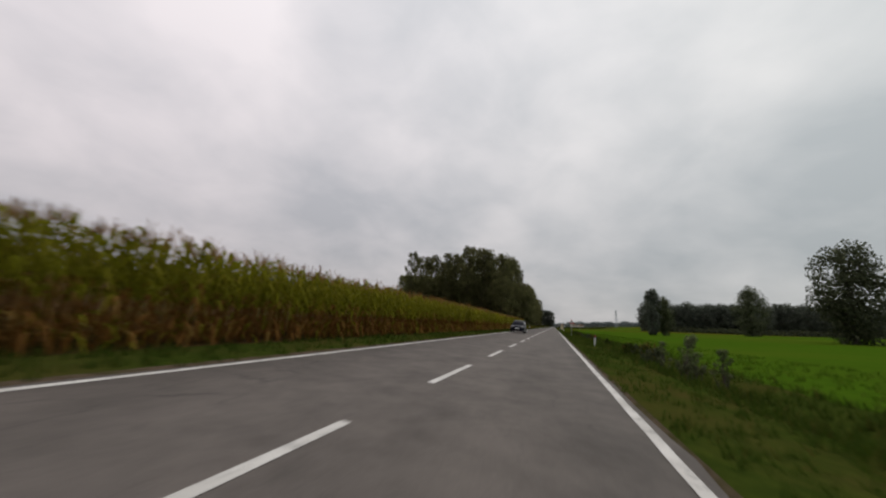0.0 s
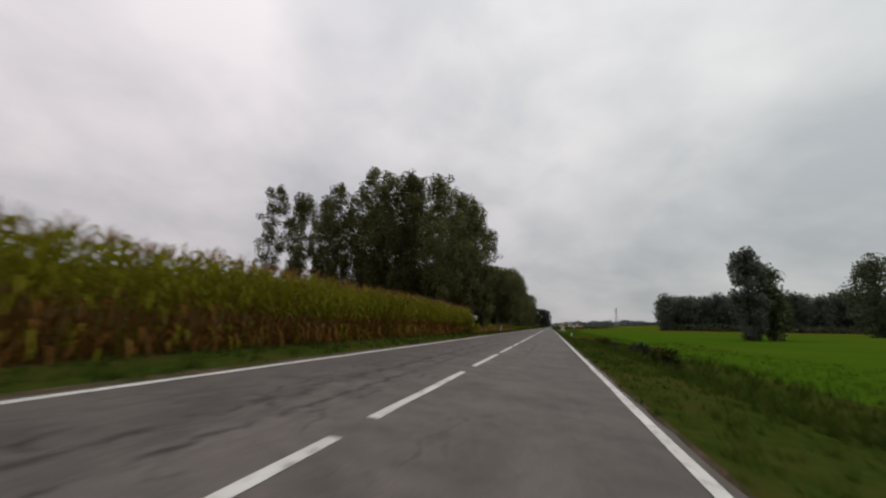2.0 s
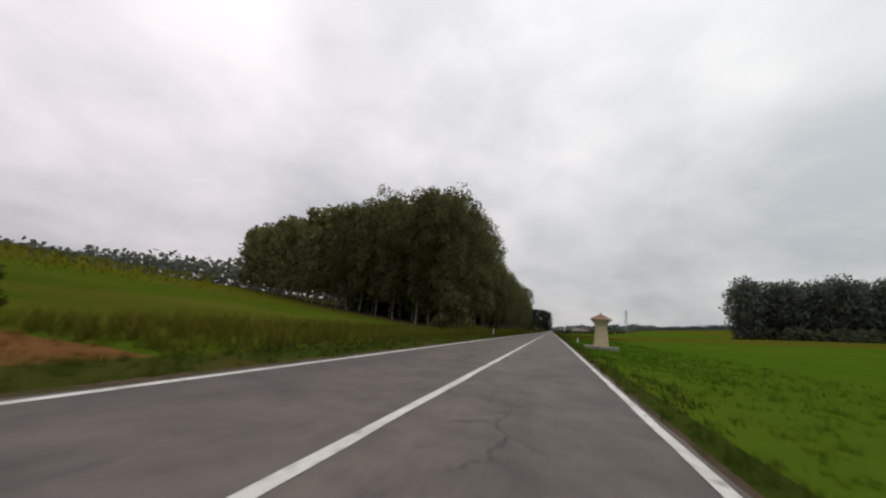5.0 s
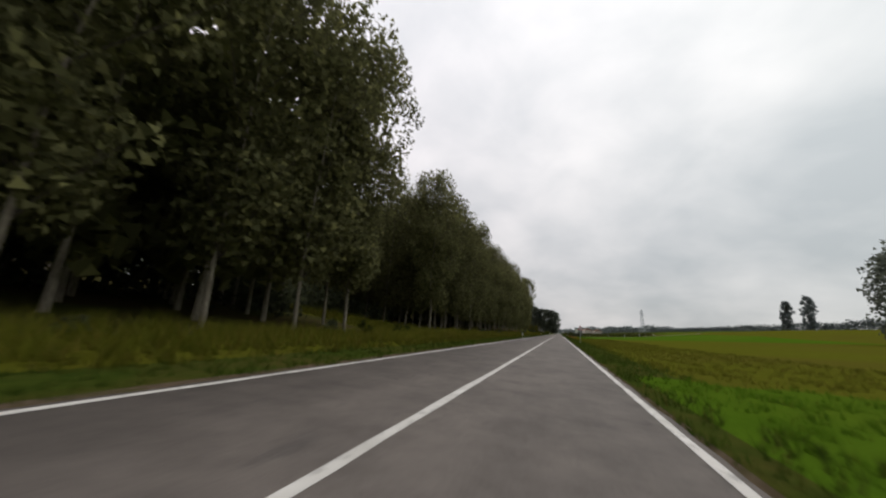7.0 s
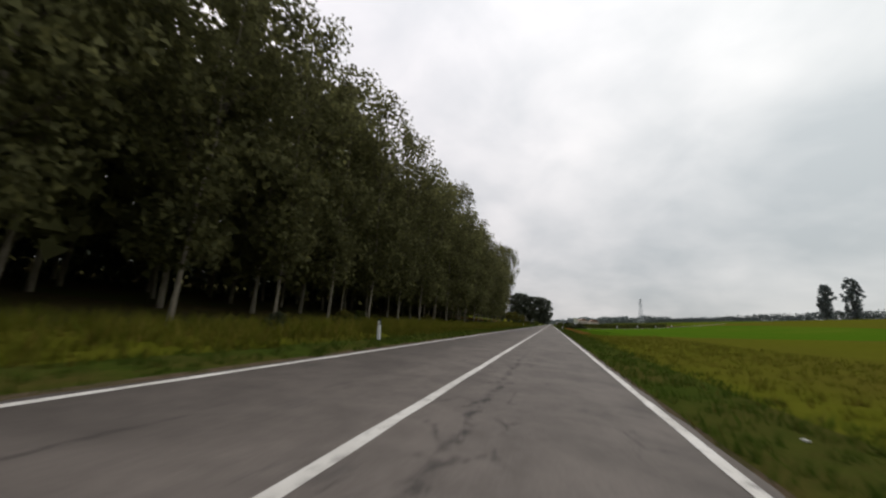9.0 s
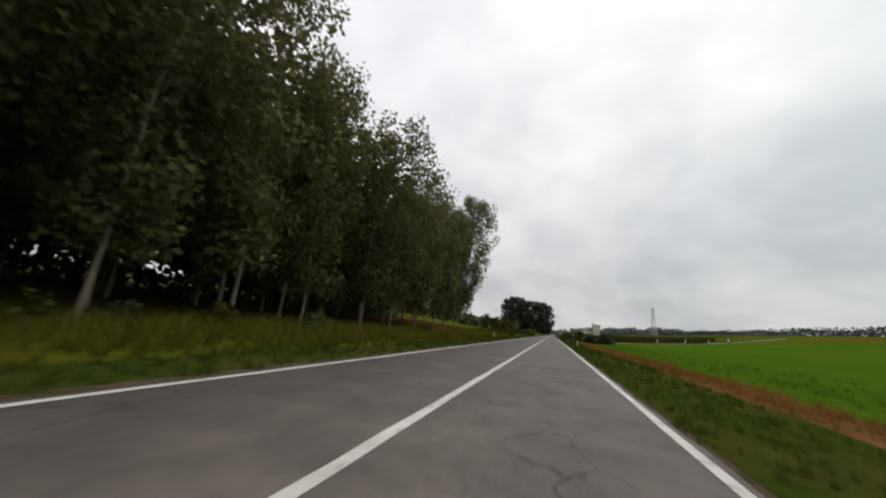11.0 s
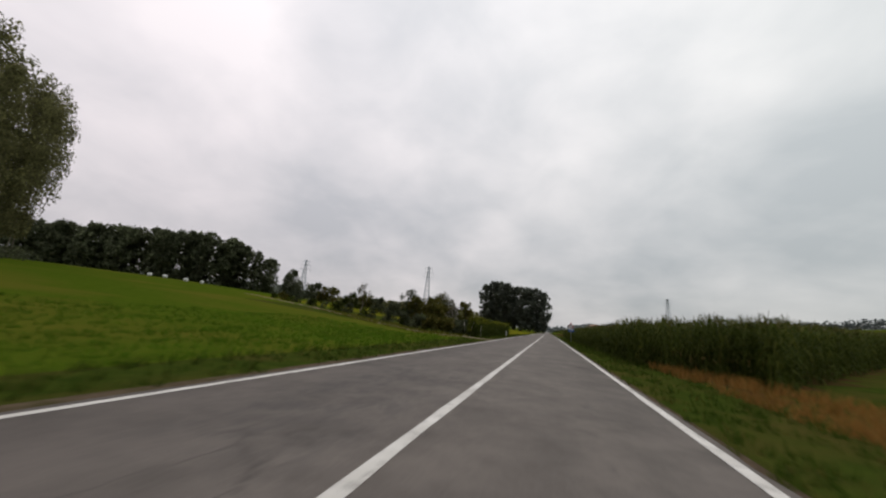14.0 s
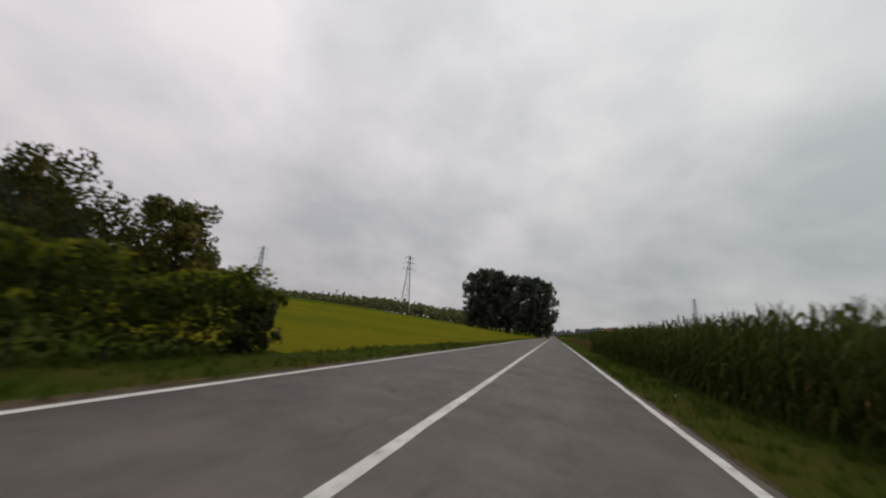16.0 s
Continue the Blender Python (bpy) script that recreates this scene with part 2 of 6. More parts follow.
# road paint: white, rubbed through in places
m = Mat("road_paint", 0.7, 0.0, 0.3)
pos = m.place()
worn = m.ramp(m.noise(pos, 5.0, 8.0, 0.75), (0.36, 1.0), (0.47, 0.0))
dirt = m.ramp(m.noise(pos, 1.3, 4.0), (0.3, (0.42, 0.40, 0.37)), (0.7, (0.60, 0.58, 0.55)))
m.base(m.mix(m.math("MULTIPLY", worn, 0.8), dirt, (0.14, 0.13, 0.125)))
M["paint"] = m.m

M["poplar_leaf"] = foliage("poplar_leaf", (0.086, 0.086, 0.040), (0.138, 0.138, 0.058), (0.205, 0.198, 0.078), 0.7, 0.5)
M["dark_leaf"] = foliage("dark_leaf", (0.050, 0.056, 0.036), (0.076, 0.086, 0.046), (0.100, 0.112, 0.056), 0.7, 0.45)
M["weed_leaf"] = foliage("weed_leaf", (0.080, 0.095, 0.045), (0.12, 0.14, 0.07), (0.17, 0.17, 0.09))
# dark leaf lightened and blued, so haze over the woods is in the colour
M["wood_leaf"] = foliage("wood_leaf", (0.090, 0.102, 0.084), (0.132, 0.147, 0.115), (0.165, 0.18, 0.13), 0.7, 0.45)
# leaves of the farthest trees: distance haze painted in as pale blue-grey
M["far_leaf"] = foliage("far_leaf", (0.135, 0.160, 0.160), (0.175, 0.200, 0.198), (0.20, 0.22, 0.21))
M["hedge_leaf"] = foliage("hedge_leaf", (0.022, 0.032, 0.006), (0.040, 0.052, 0.009), (0.066, 0.072, 0.014))
M["shrub_leaf"] = foliage("shrub_leaf", (0.046, 0.050, 0.011), (0.084, 0.082, 0.017), (0.15, 0.100, 0.026))
M["grey_leaf"] = foliage("grey_leaf", (0.062, 0.072, 0.042), (0.100, 0.114, 0.062), (0.14, 0.148, 0.085))
M["grass"] = foliage("grass_blade", (0.026, 0.046, 0.006), (0.050, 0.078, 0.010), (0.105, 0.086, 0.023), 0.7, 0.4)
M["bright_grass"] = foliage("bright_grass", (0.064, 0.130, 0.008), (0.088, 0.160, 0.011), (0.122, 0.156, 0.019), 0.7, 0.5)
M["pasture_blade"] = foliage("pasture_blade", (0.110, 0.118, 0.012), (0.145, 0.140, 0.018), (0.17, 0.138, 0.028), 0.7, 0.5)
M["tall_grass"] = foliage("tall_grass", (0.066, 0.076, 0.008), (0.105, 0.104, 0.013), (0.18, 0.13, 0.032))
M["dry_grass"] = foliage("dry_grass", (0.17, 0.085, 0.022), (0.25, 0.130, 0.038), (0.12, 0.090, 0.018))
M["corn_green"] = foliage("corn_leaf", (0.112, 0.114, 0.006), (0.165, 0.160, 0.011), (0.21, 0.175, 0.020), 0.6, 0.4)
M["corn_dry"] = foliage("dry_corn_leaf", (0.125, 0.060, 0.016), (0.20, 0.092, 0.024), (0.20, 0.125, 0.034), 0.7, 0.35)
M["silver_leaf"] = foliage("silver_leaf", (0.20, 0.185, 0.16), (0.30, 0.28, 0.245), (0.16, 0.15, 0.10), 0.7, 0.3)
M["vine_leaf"] = foliage("vine_leaf", (0.115, 0.130, 0.010), (0.165, 0.170, 0.014), (0.21, 0.175, 0.022), 0.7, 0.4)
M["corn_tassel"] = foliage("corn_tassel", (0.17, 0.085, 0.028), (0.24, 0.125, 0.045), (0.16, 0.12, 0.030), 0.7, 0.25)
M["corn_dark"] = foliage("green_corn_leaf", (0.036, 0.048, 0.009), (0.060, 0.076, 0.014), (0.095, 0.100, 0.022), 0.6, 0.4)
M["corn_tassel_green"] = foliage("green_corn_tassel", (0.07, 0.072, 0.022), (0.11, 0.105, 0.036), (0.095, 0.095, 0.025), 0.7, 0.25)

m = Mat("poplar_bark", 0.9, 0.0, 0.2)
pos = m.place(False)
bands = m.noise(m.node("ShaderNodeMapping", Vector=pos, Scale=(3.0, 3.0, 0.6)).outputs[0], 4.0, 6.0, 0.7)
m.base(m.ramp(bands, (0.3, (0.085, 0.070, 0.052)), (0.55, (0.19, 0.165, 0.125)), (0.8, (0.32, 0.285, 0.225))))
m.bump(bands, 0.6, 0.03)
M["bark"] = m.m
# darker bark for the grove: shade of backlit trunks put into the colour
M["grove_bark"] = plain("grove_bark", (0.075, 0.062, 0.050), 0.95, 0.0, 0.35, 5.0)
M["dark_bark"] = plain("dark_bark", (0.055, 0.045, 0.035), 0.95, 0.0, 0.35, 6.0)
M["steel"] = plain("galvanised_steel", (0.36, 0.37, 0.38), 0.5, 0.7, 0.12, 8.0)
# pylon steel paled towards the sky colour to imitate haze
M["pylon_steel"] = plain("pylon_steel", (0.40, 0.43, 0.47), 0.7, 0.1, 0.1, 0.5)
M["white_plastic"] = plain("white_plastic", (0.62, 0.62, 0.60), 0.5, 0.0, 0.12, 5.0)
M["black_plastic"] = plain("black_plastic", (0.025, 0.025, 0.028), 0.5, 0.0, 0.2, 5.0)
M["red_reflector"] = plain("red_reflector", (0.38, 0.035, 0.025), 0.35, 0.0, 0.15, 20.0)
M["white_reflector"] = plain("white_reflector", (0.68, 0.68, 0.66), 0.3, 0.0, 0.05, 20.0)
M["sign_white"] = plain("sign_white", (0.60, 0.61, 0.60), 0.4, 0.0, 0.08, 3.0)
M["sign_red"] = plain("sign_red", (0.42, 0.028, 0.030), 0.4, 0.0, 0.1, 3.0)
M["sign_black"] = plain("sign_black", (0.02, 0.02, 0.022), 0.45, 0.0, 0.1, 3.0)
M["sign_blue"] = plain("sign_blue", (0.020, 0.075, 0.30), 0.4, 0.0, 0.1, 3.0)
M["sign_back"] = plain("sign_back", (0.055, 0.057, 0.06), 0.6, 0.4, 0.15, 5.0)
M["board_cream"] = plain("board_cream", (0.50, 0.50, 0.42), 0.6, 0.0, 0.08, 1.2)
M["board_grey"] = plain("board_grey", (0.30, 0.31, 0.32), 0.55, 0.0, 0.08, 1.2)
M["plaster"] = plain("cream_plaster", (0.52, 0.43, 0.28), 0.9, 0.0, 0.14, 2.5)
M["stone"] = plain("weathered_stone", (0.24, 0.215, 0.18), 0.95, 0.0, 0.25, 4.0)
M["roof_tile"] = plain("roof_tile", (0.22, 0.13, 0.085), 0.9, 0.0, 0.25, 6.0)
M["concrete"] = plain("concrete", (0.42, 0.42, 0.40), 0.9, 0.0, 0.15, 4.0)
M["house_wall"] = plain("house_wall", (0.55, 0.52, 0.45), 0.9, 0.0, 0.1, 0.6)
M["silver_wood"] = plain("silver_wood", (0.42, 0.39, 0.34), 0.9, 0.0, 0.2, 6.0)
M["wood_post"] = plain("wood_post", (0.27, 0.235, 0.19), 0.9, 0.0, 0.25, 5.0)

# ---- mesh tools ----
RNG = np.random.default_rng(7)


def mesh_np(name, verts, faces, mats, index=None, smooth=False, normals=None):
    """A mesh from arrays: verts (n, 3); faces a list of arrays, each (m, k)."""
    me = bpy.data.meshes.new(name)
    faces = [np.asarray(f, np.int32) for f in (faces if isinstance(faces, list) else [faces]) if len(f)]
    loops = np.concatenate([f.ravel() for f in faces])
    sizes = np.concatenate([np.full(len(f), f.shape[1], np.int32) for f in faces])
    me.vertices.add(len(verts))
    me.vertices.foreach_set("co", np.asarray(verts, np.float32).ravel())
    me.loops.add(len(loops))
    me.loops.foreach_set("vertex_index", loops)
    me.polygons.add(len(sizes))
    me.polygons.foreach_set("loop_start", (np.cumsum(sizes) - sizes).astype(np.int32))
    me.polygons.foreach_set("loop_total", sizes)
    if index is not None:
        me.polygons.foreach_set("material_index", np.asarray(index, np.int32))
    if smooth:
        me.polygons.foreach_set("use_smooth", np.ones(len(sizes), bool))
    for k in mats if isinstance(mats, (list, tuple)) else [mats]:
        me.materials.append(M[k])
    me.update()
    me.validate()
    if normals is not None:
        me.polygons.foreach_set("use_smooth", np.ones(len(sizes), bool))
        me.normals_split_custom_set_from_vertices(np.asarray(normals, np.float32))
    return me


def facing(v, f, out):
    """Turns each face of f to the side of its own direction in out, and gives the vertex normals for it."""
    q = v[f]
    g = np.cross(q[:, 1] - q[:, 0], q[:, 2] - q[:, 0])
    out = out / (np.linalg.norm(out, axis=1)[:, None] + 1e-9)
    f = np.where(((g * out).sum(1) < 0)[:, None], f[:, ::-1], f)
    nv = np.zeros_like(v)
    nv[f.ravel()] = np.repeat(out, f.shape[1], axis=0)
    return f, nv


def empty(name, at=(0, 0, 0), turn=0.0):
    ob = new(name)
    ob.empty_display_size = 0.2
    ob.matrix_basis = pose(*at, 0, 0, turn)
    return ob


def part(name, bm, material, parent, label="", smooth=False):
    """Links a bmesh (or a ready mesh) as one mesh object under a thing or a part."""
    if isinstance(bm, bmesh.types.BMesh):
        me = bpy.data.meshes.new(name)
        bm.to_mesh(me)
        bm.free()
        me.materials.append(M[material])
        if smooth:
            for p in me.polygons:
                p.use_smooth = True
    else:
        me = bm
    ob = new(name, me)
    if parent is not None:
        ob.parent = parent
    return tagged(ob, label) if label else ob


def box(sx, sy, sz, at=(0, 0, 0), bevel=0.0, m=None):
    """A bevelled block; at is the middle of its foot."""
    bm = bmesh.new()
    bmesh.ops.create_cube(bm, size=1.0, matrix=Matrix.Translation((at[0], at[1], at[2] + sz / 2)) @ Matrix.Diagonal((sx, sy, sz, 1)))
    if bevel:
        bmesh.ops.bevel(bm, geom=bm.edges[:], offset=bevel, segments=2, affect="EDGES", profile=0.5)
    if m is not None:
        bmesh.ops.transform(bm, matrix=m, verts=bm.verts)
    return bm


def tube(r1, r2, height, at=(0, 0, 0), seg=12, m=None):
    bm = bmesh.new()
    bmesh.ops.create_cone(bm, cap_ends=True, segments=seg, radius1=r1, radius2=r2, depth=height, matrix=Matrix.Translation((at[0], at[1], at[2] + height / 2)))
    if m is not None:
        bmesh.ops.transform(bm, matrix=m, verts=bm.verts)
    return bm


def prism(points, depth, m=None, bevel=0.0):
    """A flat outline in x, z, made thick along y (from -depth/2 to depth/2)."""
    bm = bmesh.new()
    front = [bm.verts.new((x, -depth / 2, z)) for x, z in points]
    bm.faces.new(front)
    back = [bm.verts.new((x, depth / 2, z)) for x, z in points]
    bm.faces.new(back[::-1])
    n = len(points)
    for i in range(n):
        bm.faces.new((front[i], back[i], back[(i + 1) % n], front[(i + 1) % n]))
    bmesh.ops.recalc_face_normals(bm, faces=bm.faces)
    if bevel:
        bmesh.ops.bevel(bm, geom=bm.edges[:], offset=bevel, segments=2, affect="EDGES")
    if m is not None:
        bmesh.ops.transform(bm, matrix=m, verts=bm.verts)
    return bm


def join(*bms):
    out = bms[0]
    for b in bms[1:]:
        me = bpy.data.meshes.new("tmp")
        b.to_mesh(me)
        b.free()
        out.from_mesh(me)
        bpy.data.meshes.remove(me)
    return out


def cones(segments, sides=6):
    """Tapered limbs as one array mesh: segments of (start, end, r1, r2)."""
    vs, fs, k = [], [], 0
    for a, b, r1, r2 in segments:
        a, b = np.array(a, float), np.array(b, float)
        d = (b - a) / max(1e-6, np.linalg.norm(b - a))
        u = np.cross(d, (0, 1, 0) if abs(d[1]) < 0.9 else (1, 0, 0))
        u /= np.linalg.norm(u)
        v = np.cross(d, u)
        for c, r in ((a, r1), (b, r2)):
            for i in range(sides):
                w = 2 * math.pi * i / sides
                vs.append(c + r * (math.cos(w) * u + math.sin(w) * v))
        for i in range(sides):
            j = (i + 1) % sides
            fs.append((k + i, k + j, k + sides + j, k + sides + i))
        k += 2 * sides
    return np.array(vs), np.array(fs)


def leaves(rng, c, size, aspect=0.7, droop=0.0, tri=False):
    """Bent four-cornered (or plain three-cornered) leaves at the points c, each turned its own way."""
    n = len(c)
    a = rng.normal(size=(n, 3))
    a[:, 2] -= droop
    a /= np.linalg.norm(a, axis=1)[:, None]
    b = np.cross(a, rng.normal(size=(n, 3)))
    b /= np.linalg.norm(b, axis=1)[:, None] + 1e-9
    nn = np.cross(a, b)
    l = size * rng.uniform(0.65, 1.35, (n, 1))
    if tri:
        v = np.empty((n, 3, 3))
        v[:, 0] = c - a * l * 0.55
        v[:, 1] = c + a * l * 0.35 + b * l * aspect * 0.62
        v[:, 2] = c + a * l * 0.45 - b * l * aspect * 0.62
        return v.reshape(-1, 3), np.arange(3 * n).reshape(n, 3)
    v = np.empty((n, 4, 3))
    v[:, 0] = c - a * l * 0.5
    v[:, 1] = c + b * l * aspect * 0.5 + nn * l * 0.12
    v[:, 2] = c + a * l * 0.5
    v[:, 3] = c - b * l * aspect * 0.5 + nn * l * 0.12
    return v.reshape(-1, 3), np.arange(4 * n).reshape(n, 4)


def blades(rng, x, y, z, h, w, lean=0.35):
    """Grass blades: slim bent triangles standing on x, y, z."""
    n = len(x)
    t = rng.uniform(0, 2 * math.pi, n)
    u = np.c_[np.cos(t), np.sin(t), np.zeros(n)]
    b = np.c_[x, y, z]
    hh = (h * rng.uniform(0.55, 1.3, n))[:, None]
    tip = b + np.c_[rng.normal(0, lean, (n, 2)), np.ones(n)] * hh
    ww = (w * rng.uniform(0.6, 1.4, n))[:, None]
    v = np.empty((n, 3, 3))
    v[:, 0], v[:, 1], v[:, 2] = b - u * ww / 2, b + u * ww / 2, tip
    return v.reshape(-1, 3), np.arange(3 * n).reshape(n, 3)


# ---- the lie of the land ----
L_EDGE, R_EDGE = -3.30, 3.43


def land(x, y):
    """Height of the ground: a plain with the road on it and a ditch on one side."""
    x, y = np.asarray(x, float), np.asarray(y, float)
    # both sides are raised above the plain to lift the horizon for the camera
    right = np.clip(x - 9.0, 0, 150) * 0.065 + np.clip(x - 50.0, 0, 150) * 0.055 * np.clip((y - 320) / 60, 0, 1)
    left = np.clip(-x - 12.0, 0, 110) * (0.03 + 0.045 * np.clip((y - 85) / 20, 0, 1))
    ditch_on = np.clip((y + 20) / 10, 0, 1) * np.clip((104 - y) / 10, 0, 1)
    ditch = -0.3 * np.exp(-((x - 7.0) / 0.9) ** 2) * ditch_on
    bed = np.where((x > L_EDGE + 0.05) & (x < R_EDGE - 0.05), -0.12, 0.0)
    rough = 0.05 * np.sin(x * 1.7 + y * 0.45) * np.sin(y * 0.31 + 1.0) * np.clip((np.abs(x) - 4.2) / 2, 0, 1)
    swell = 0.25 * np.sin(x * 0.05 + 1) * np.sin(y * 0.04) * np.clip((np.abs(x) - 12) / 20, 0, 1)
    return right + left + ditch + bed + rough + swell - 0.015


def at_land(x, y):
    return (x, y, float(land(x, y)) - 0.05)


def track_y(x):
    """The far edge of the side track on the right, which runs off at a slant."""
    return 416.0 + 1.2 * (x - 6.0)


def cover(x, y):
    """Which kind of ground lies at x, y."""
    if L_EDGE - 0.22 < x < R_EDGE + 0.15:
        return "verge_soil"
    if x < 0:
        if x > -5.4:
            return "grass_soil"
        if y < 93:
            return "field_soil"
        if y < 150:
            return "dry" if x > -18 else "grass_soil" if x > -60 else "pasture"
        if y < 186:
            return "meadow"
        if 366 < y < 396 and -30 < x < -9:
            return "dry"
        if y < 390:
            slant = y + 0.575 * (x + 12.0)
            return "pasture" if x > -12.0 or 228.5 < slant < 240 or slant < 186 else "forest_floor"
        if y < 398 and x > -34:
            return "dry" if x < -12 else "pasture"
        if y < 444:
            return "meadow"
        if y < 471.5 and x > -40:
            return "grass_soil"
        return "yellow_field" if y > 471 and y < 640 and x > -75 else "meadow"
    if x < 6.3 and y > 404:
        return "grass_soil"
    if y > track_y(x) or y > 416 + 1.2 * 90:
        return "field_soil" if y < 760 and x < 84 else "meadow"
    if x < (4.3 if 107 < y < 216 else 5.2):
        return "grass_soil"
    if y < 107:
        return "grass_soil" if x < 8.6 else "rice"
    if y < 216:
        return "rice"
    if y < 318:
        return "pasture"
    if y < 398 and x < 8.0:
        return "dry" if x > 6.2 else "grass_soil"
    if x > 75:
        return "pasture"
    return "rice" if y < 398 or (x > 9 and y < track_y(x) - 12) else "grass_soil"


def axis(*spans):
    out = [spans[0][0]]
    for a, b, step in spans:
        n = max(1, round((b - a) / step))
        out += [a + (b - a) * (i + 1) / n for i in range(n)]
    return np.array(out)


GX = axis((-2600, -600, 500), (-600, -150, 75), (-150, -60, 10), (-60, -20, 2.5), (-20, -5.4, 0.8), (-5.4, -3.8, 0.8), (-3.8, L_EDGE + 0.06, 0.2), (L_EDGE + 0.06, R_EDGE - 0.06, 3.6),
          (R_EDGE - 0.06, 4.0, 0.14), (4.0, 6.2, 0.7), (6.2, 8.6, 0.3), (8.6, 20, 1.2), (20, 60, 4), (60, 160, 10), (160, 600, 73), (600, 2600, 500))
GY = axis((-300, -40, 40), (-40, 480, 2.0), (480, 760, 7), (760, 1400, 40), (1400, 4600, 400))
gx, gy = np.meshgrid(GX, GY)
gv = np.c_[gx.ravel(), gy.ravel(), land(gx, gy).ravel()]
nx, ny = len(GX), len(GY)
ii = (np.arange(ny - 1)[:, None] * nx + np.arange(nx - 1)).ravel()
gf = np.c_[ii, ii + 1, ii + 1 + nx, ii + nx]
GROUND_KINDS = ["grass_soil", "rice", "meadow", "pasture", "yellow_field", "dry", "forest_floor", "verge_soil", "field_soil", "gravel"]
mx_, my_ = (GX[:-1] + GX[1:]) / 2, (GY[:-1] + GY[1:]) / 2
gi = [GROUND_KINDS.index(cover(x, y)) for y in my_ for x in mx_]
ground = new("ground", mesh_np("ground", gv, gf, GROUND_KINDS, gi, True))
tagged(ground, "flat farmland with grass verges and fields", "ground", kind="structure")

# ---- road ----
ry = axis((-60, 480, 0.6), (480, 900, 6), (900, 3200, 100))
jl, jr = RNG.normal(0, 0.022, len(ry)), RNG.normal(0, 0.022, len(ry))
rv, rf = [], []
for i, y in enumerate(ry):
    for x, z in ((L_EDGE + jl[i], -0.1), (L_EDGE + 0.02 + jl[i], 0.0), (0.1, 0.012), (R_EDGE - 0.02 + jr[i], 0.0), (R_EDGE + jr[i], -0.1)):
        rv.append((x, y, z))
    if i:
        for k in range(4):
            a = (i - 1) * 5 + k
            rf.append((a, a + 1, a + 6, a + 5))
road = new("road", mesh_np("road", np.array(rv), np.array(rf), "asphalt"))
tagged(road, "worn grey asphalt country road with cracks", "road", kind="structure")


def stripe(name, x, y0, y1, width, label):
    """A painted stripe with slightly ragged sides, lying on the asphalt."""
    ys = np.linspace(y0, y1, max(2, int((y1 - y0) / 0.8) + 1)) if y1 - y0 < 500 else axis((y0, 480, 0.8), (480, y1, 20))
    half = width / 2 + RNG.normal(0, 0.006, (2, len(ys)))
    crown = 0.012 * (1 - abs(x - 0.1) / 3.5) + 0.005
    v = np.concatenate([np.c_[x - half[0], ys, np.full(len(ys), crown)], np.c_[x + half[1], ys, np.full(len(ys), crown)]])
    n = len(ys)
    f = np.c_[np.arange(n - 1), np.arange(n - 1) + n, np.arange(1, n) + n, np.arange(1, n)]
    ob = new(name, mesh_np(name, v, f, "paint"))
    ob.parent = road
    return tagged(ob, label)


CENTRE, LEFT_LINE, RIGHT_LINE = 0.2, -3.08, 3.24
for y in (-5.3, 0.3, 5.7, 11.2, 16.7, 22.2, 27.7, 33.1, 38.5):
    stripe("dash", CENTRE, y, y + 2.9, 0.13, "white dashed centre line")
for y0, y1 in ((42.6, 45.4), (46.3, 50.2), (51.1, 55.3), (56.4, 60.9), (61.6, 65.7), (66.8, 70.8), (71.7, 76.0), (76.9, 80.1)):
    stripe("dash", CENTRE, y0, y1, 0.13, "white centre line dash")
for y0, y1 in ((81.3, 121.0), (121.4, 399.2), (399.8, 402.0), (403.0, 405.6), (406.6, 437.4), (438.0, 2500)):
    stripe("centre_line", CENTRE, y0, y1, 0.14, "solid white centre line")
for y0, y1 in ((-60, 121.5), (122.2, 124.2), (124.8, 2500)):
    stripe("edge_line", LEFT_LINE, y0, y1, 0.14, "white edge line")
for y0, y1 in ((-60, 400.2), (400.8, 402.4), (403.0, 404.6), (405.2, 406.8), (407.4, 2500)):
    stripe("edge_line", RIGHT_LINE, y0, y1, 0.135, "white edge line")


# ---- side tracks ----
def ribbon(name, label, pts, widths, mat, lift=0.03):
    """A track along points on the ground, with uneven sides."""
    rng = np.random.default_rng(len(name) + len(pts))
    px_, py_, pw = [], [], []
    for (x0, y0), (x1, y1), w0, w1 in zip(pts[:-1], pts[1:], widths[:-1], widths[1:]):
        n = max(2, int(math.hypot(x1 - x0, y1 - y0) / 0.6))
        for i in range(n):
            t = i / n
            px_.append(x0 + (x1 - x0) * t), py_.append(y0 + (y1 - y0) * t), pw.append(w0 + (w1 - w0) * t)
    x, y, w = np.array(px_), np.array(py_), np.array(pw)
    tx, ty = np.gradient(x), np.gradient(y)
    ln = np.hypot(tx, ty)
    nx_, ny_ = -ty / ln, tx / ln
    rows = []
    for k in range(7):
        o = (k / 6 - 0.5) * w + (rng.normal(0, 0.10, len(x)) if k in (0, 6) else 0)
        xx, yy = x + nx_ * o, y + ny_ * o
        rows.append(np.c_[xx, yy, land(xx, yy) + lift * (0.2 if k in (0, 6) else 1)])
    v = np.concatenate(rows)
    m_ = len(x)
    f = np.concatenate([np.c_[k * m_ + np.arange(m_ - 1), k * m_ + np.arange(1, m_), (k + 1) * m_ + np.arange(1, m_), (k + 1) * m_ + np.arange(m_ - 1)] for k in range(6)])
    return tagged(new(name, mesh_np(name, v, f, mat, None, True)), label, "track", kind="structure")


